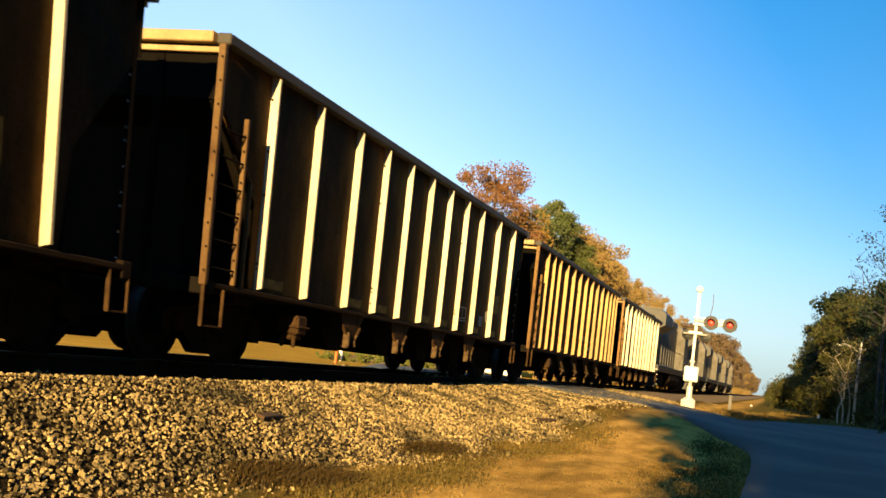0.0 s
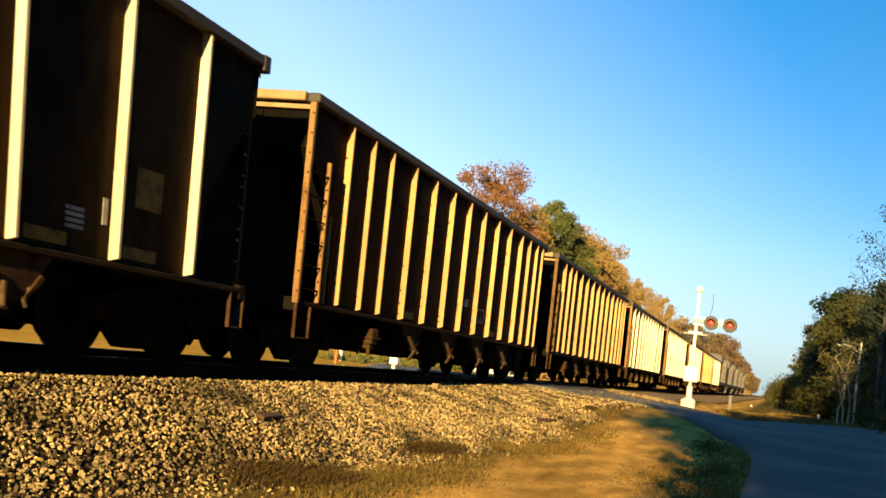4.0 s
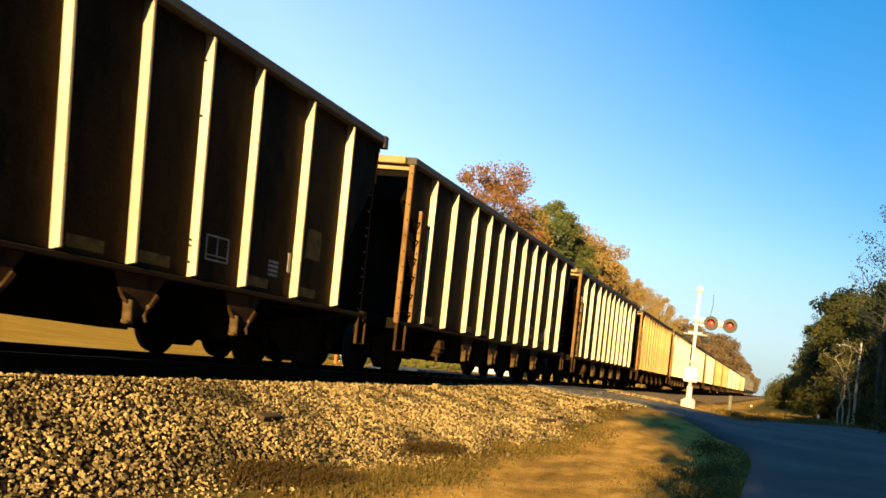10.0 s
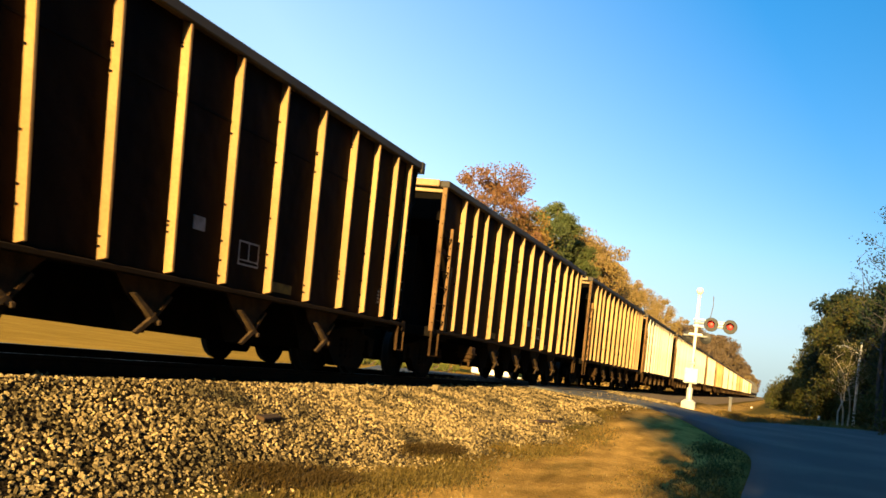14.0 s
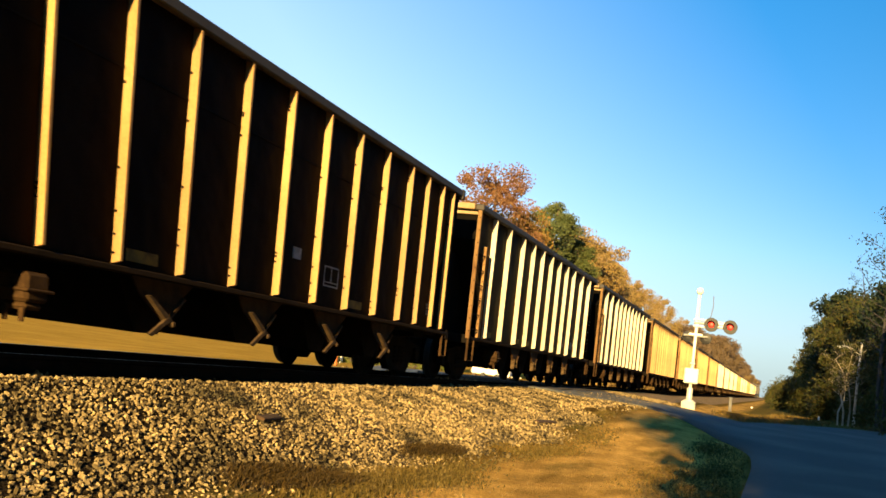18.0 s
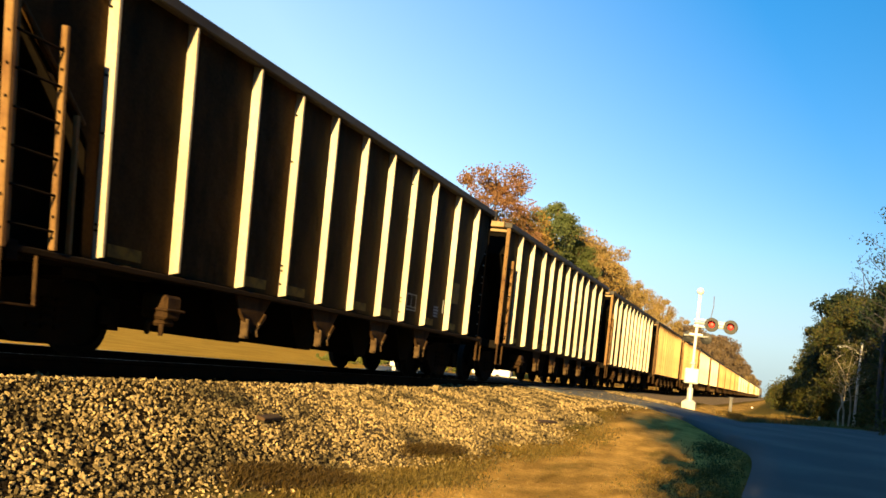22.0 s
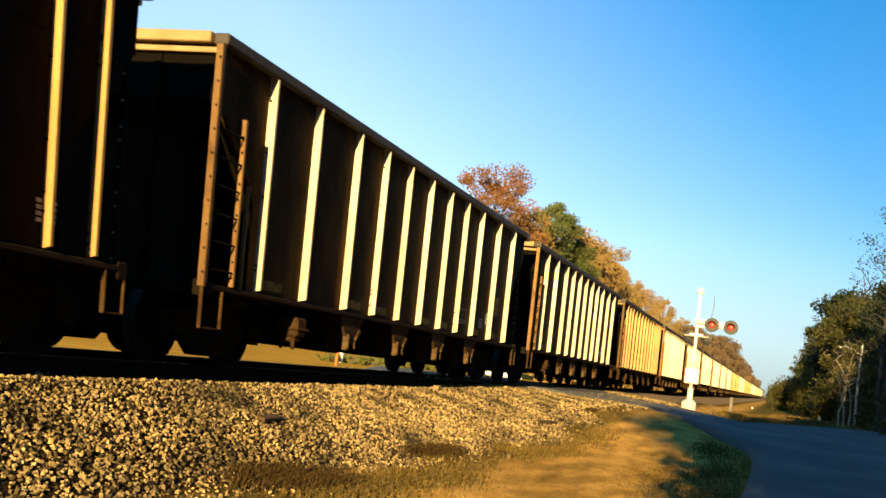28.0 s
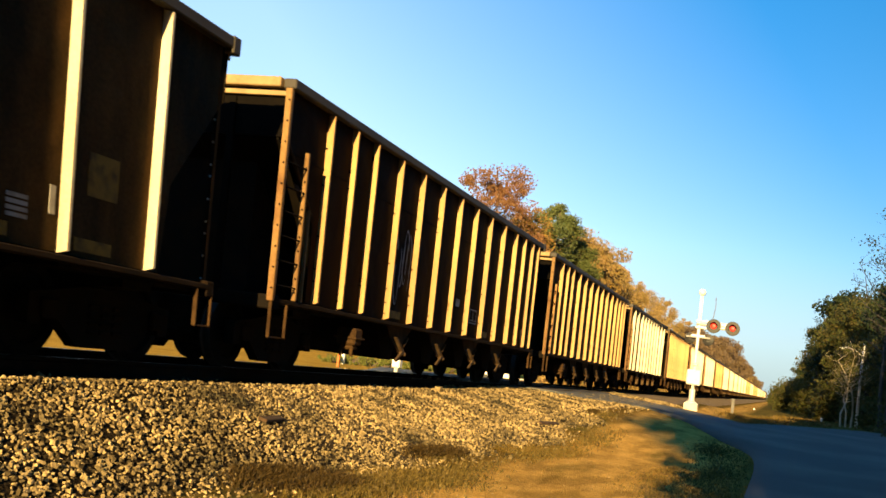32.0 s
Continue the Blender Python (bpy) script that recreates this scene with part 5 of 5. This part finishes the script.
    for src, x, y, s in ((dark, -58, -17.2, 1.7), (dark, -48, -17.6, 1.6), (dark, -38, -16.5, 1.6), (dark, -28, -15.7, 1.6), (mixed, -19, -14.8, 1.6), (dark, -10, -14.8, 1.55), (dark, -1, -14.7, 1.5), (dark, 8, -15.4, 1.4),
                         (dark, 18, -16.2, 1.35), (dark, 30, -18.0, 1.4), (dark, 42, -19.5, 1.3), (dark, -52, -22, 1.9), (dark, -33, -21.5, 1.8), (dark, -14, -21, 1.7), (dark, 4, -21, 1.6)):
        place(src, x, y, turn.uniform(0, 360), s)


def grass_patch(name, label, spots, count, h, leaf, seed):
    """Blades of grass, thickest round the given spots (x, y, radius along, radius across)."""
    rnd = random.Random(seed)
    V, F = [], []
    k = 0
    for _ in range(count):
        sx, sy, rx, ry = spots[rnd.randrange(len(spots))]
        x, y = sx + rnd.gauss(0, 0.5) * rx, sy + rnd.gauss(0, 0.5) * ry
        if y > -3.45:
            continue
        a = rnd.uniform(0, 6.28)
        hh = h * rnd.uniform(0.4, 1.3)
        w = rnd.uniform(0.003, 0.007) * (1 + x * 0.06)
        z = land(x, y) - 0.01
        lx, ly = rnd.gauss(0, 0.5) * hh, rnd.gauss(0, 0.5) * hh
        cx, cy = math.cos(a) * w, math.sin(a) * w
        V += [(x - cx, y - cy, z), (x + cx, y + cy, z), (x + lx * 0.4 + cx * 0.7, y + ly * 0.4 + cy * 0.7, z + hh * 0.6), (x + lx * 0.4 - cx * 0.7, y + ly * 0.4 - cy * 0.7, z + hh * 0.6), (x + lx, y + ly, z + hh)]
        F += [(k, k + 1, k + 2, k + 3), (k + 3, k + 2, k + 4)]
        k += 5
    tagged(new(name, raw_mesh(name, V, F, M[leaf])), label, "grass", kind="stuff")


def build_grass():
    grass_patch("dry_grass", "tufts of dry brown grass at the foot of the ballast", [(9.0, -4.1, 1.0, 0.3), (9.8, -4.15, 1.2, 0.35), (10.6, -4.5, 1.0, 0.4), (12.9, -3.75, 0.9, 0.16), (11.6, -4.3, 1.4, 0.3), (8.4, -4.2, 0.7, 0.4), (16, -4.4, 2.0, 0.3), (20, -4.5, 2.0, 0.4), (24.4, -3.9, 0.8, 0.25), (9.4, -4.3, 1.0, 0.3)], 14000, 0.05, "grass_dry", 41)
    grass_patch("dark_grass", "dark olive-brown clump of grass at the foot of the ballast", [(8.2, -3.62, 0.5, 0.2), (8.6, -3.72, 0.7, 0.2), (8.9, -3.85, 0.5, 0.18), (12.5, -3.6, 0.5, 0.12), (13.3, -3.74, 0.5, 0.12), (24.4, -3.7, 0.3, 0.1), (8.3, -3.75, 0.6, 0.22), (8.7, -3.9, 0.6, 0.24), (12.9, -3.66, 0.8, 0.12), (8.9, -4.0, 0.4, 0.15)], 15000, 0.075, "grass_olive", 44)
    grass_patch("verge_grass", "short green and yellow verge grass", [(16.1, -4.15, 1.2, 0.25), (16.9, -4.55, 1.2, 0.25), (15.9, -3.8, 0.7, 0.12), (16, -6.9, 3, 0.5), (13, -7.0, 2.5, 0.4), (19, -6.9, 3, 0.5), (15, -6.3, 3, 0.6), (22, -6.6, 2, 0.4), (10, -4.0, 1.0, 0.2)], 15000, 0.04, "grass_green", 42)
    grass_patch("crossing_grass", "dark green grass beside the crossing", [(46, -6.4, 4, 0.7), (50, -7.3, 5, 0.9), (56, -8.2, 5, 1.0), (64, -9.3, 8, 1.2)], 9000, 0.14, "grass_green", 43)


# ---------------------------------------------------------------- the train
# Kinds of the cars, from the one behind the locomotives backwards.
ORDER = [1, 2] + [1, 1, 1, 2, 2, 1, 1, 1, 2, 1, 1, 1, 1, 2, 2, 2, 2, 1, 1, 2, 2, 1, 1, 1, 1, 1, 1, 2, 1, 1, 2, 1, 2, 2, 1, 1, 1]
FIRST = -2
START = 25.49
# small unevenness of the run, second by second
SWAY = {0: 0.13, 1: -0.52, 2: -0.26, 3: 0.1, 6: -0.06, 7: 0.21, 8: -0.24, 9: -0.02, 10: 0.16, 11: -0.46, 12: -0.22, 13: 0.16, 14: -0.28, 17: -0.25, 18: -0.02, 19: 0.35, 20: -0.22, 21: 0.01, 22: 0.24, 23: -0.39, 24: -0.15, 25: 0.06, 28: -0.02, 29: 0.33, 30: -0.23, 31: 0.08, 32: -0.38}


def run(t):
    """How far the train has gone at t seconds."""
    a = int(math.floor(t))
    f = t - a
    w = f * f * (3 - 2 * f)
    return 16.7691 * t - 0.00287 * t * t + 0.000024 * t ** 3 + SWAY.get(a, 0.0) * (1 - w) + SWAY.get(a + 1, 0.0) * w


TRAIN = []


def build_train():
    proto = {k: build_hopper(k) for k in (1, 2)}
    used = set()
    nose = START + sum(KIND[k]["coupled"] for k in ORDER[:-FIRST])
    for i, k in enumerate(ORDER):
        x = nose - (KIND[k]["coupled"] + KIND[k]["length"]) / 2
        nose -= KIND[k]["coupled"]
        if k in used:
            car = copy_thing(proto[k], pose(x, 0, 0))
        else:
            car = proto[k]
            car.matrix_basis = pose(x, 0, 0)
            used.add(k)
        TRAIN.append((car, x))
    # spray paint on single cars
    car = lambda n: TRAIN[n - FIRST][0]
    spray(car(17), 1, 3.2, 1.05, 6.2, 1.1, 9, 1, M["spray_white"], 0.06)
    spray(car(20), 2, 3.2, 1.62, 0.62, 0.42, 6, 2, M["spray_white"], 0.03)
    spray(car(22), 1, 4.1, 1.5, 1.0, 0.55, 4, 3, M["spray_white"], 0.035)
    spray(car(24), 1, 5.3, 1.3, 1.7, 0.7, 5, 4, M["spray_white"], 0.03)
    spray(car(30), 2, 2.2, 1.9, 1.5, 0.5, 6, 5, M["spray_white"], 0.035)
    spray(car(31), 1, 5.2, 1.3, 1.5, 0.5, 6, 6, M["spray_white"], 0.03)
    spray(car(33), 2, 4.2, 1.3, 0.8, 1.3, 5, 7, M["spray_white"], 0.03)
    big = car(26)
    spray_piece(big, 1, [[(2.37, 1.3), (2.5, 1.5), (2.78, 1.64), (3.34, 1.77), (3.98, 1.81), (4.43, 1.75), (4.76, 1.58), (4.78, 1.3)],
                         [(2.89, 1.43), (3.37, 1.64), (4.0, 1.69), (4.57, 1.52)], [(3.36, 1.3), (3.99, 1.36), (3.66, 1.18), (3.4, 1.31)],
                         [(4.79, 1.3), (4.85, 1.58), (5.18, 1.75), (5.65, 1.88), (6.2, 1.85), (6.33, 1.61), (6.35, 1.35)],
                         [(5.24, 1.48), (5.6, 1.69), (6.04, 1.62), (6.31, 1.44)]], 0.055, M["spray_olive"], "dull grey-green spray fill")
    spray_piece(big, 1, [[(8.16, 1.11), (7.81, 1.82), (9.3, 1.95), (9.43, 1.81), (8.7, 1.69), (9.05, 1.08)],
                         [(10.0, 1.1), (9.89, 1.91), (10.92, 1.97), (11.29, 0.97)], [(11.64, 1.05), (11.49, 1.98), (12.09, 1.98), (12.38, 0.98)]], 0.06, M["spray_red"], "faded rust-red spray fill")
    x = START + sum(KIND[k]["coupled"] for k in ORDER[:-FIRST]) + 0.7
    loco = build_loco()
    for i in range(5):
        o = loco if i == 0 else copy_thing(loco, pose(x, 0, 0))
        o.matrix_basis = pose(x, 0, 0)
        TRAIN.append((o, x))
        x += 21.9


def motions():
    times = [float(i) for i in range(33)]
    for car, x in TRAIN:
        walk(car, [(t, pose(x + run(t), 0, 0)) for t in times])
    # wheels turn while their car is near
    for car, x in TRAIN:
        if "hopper" not in car.name:
            continue
        near = [f for f in range(1, frame(32.0) + 1) if -14 < x + run((f - 1) / FPS) < 24]
        if len(near) < 2:
            continue
        for truck in car.children:
            if not truck.name.startswith("truck"):
                continue
            for w in truck.children:
                if not w.name.startswith("wheelset"):
                    continue
                p = w.matrix_basis.translation.copy()
                rows = []
                base = run((near[0] - 1) / FPS)
                if near[0] > 1:
                    rows.append((0.0, pose(p.x, p.y, p.z)))
                for f in near:
                    rows.append(((f - 1) / FPS, pose(p.x, p.y, p.z, 0, math.degrees((run((f - 1) / FPS) - base) / 0.465), 0)))
                if near[-1] < frame(32.0):
                    rows.append((32.0, rows[-1][1]))
                walk(w, rows)


build_ground()
build_road()
build_track()
build_ballast()
build_signal(41.3, -4.6)
build_small_things()
build_train()
build_trees()
build_grass()
motions()
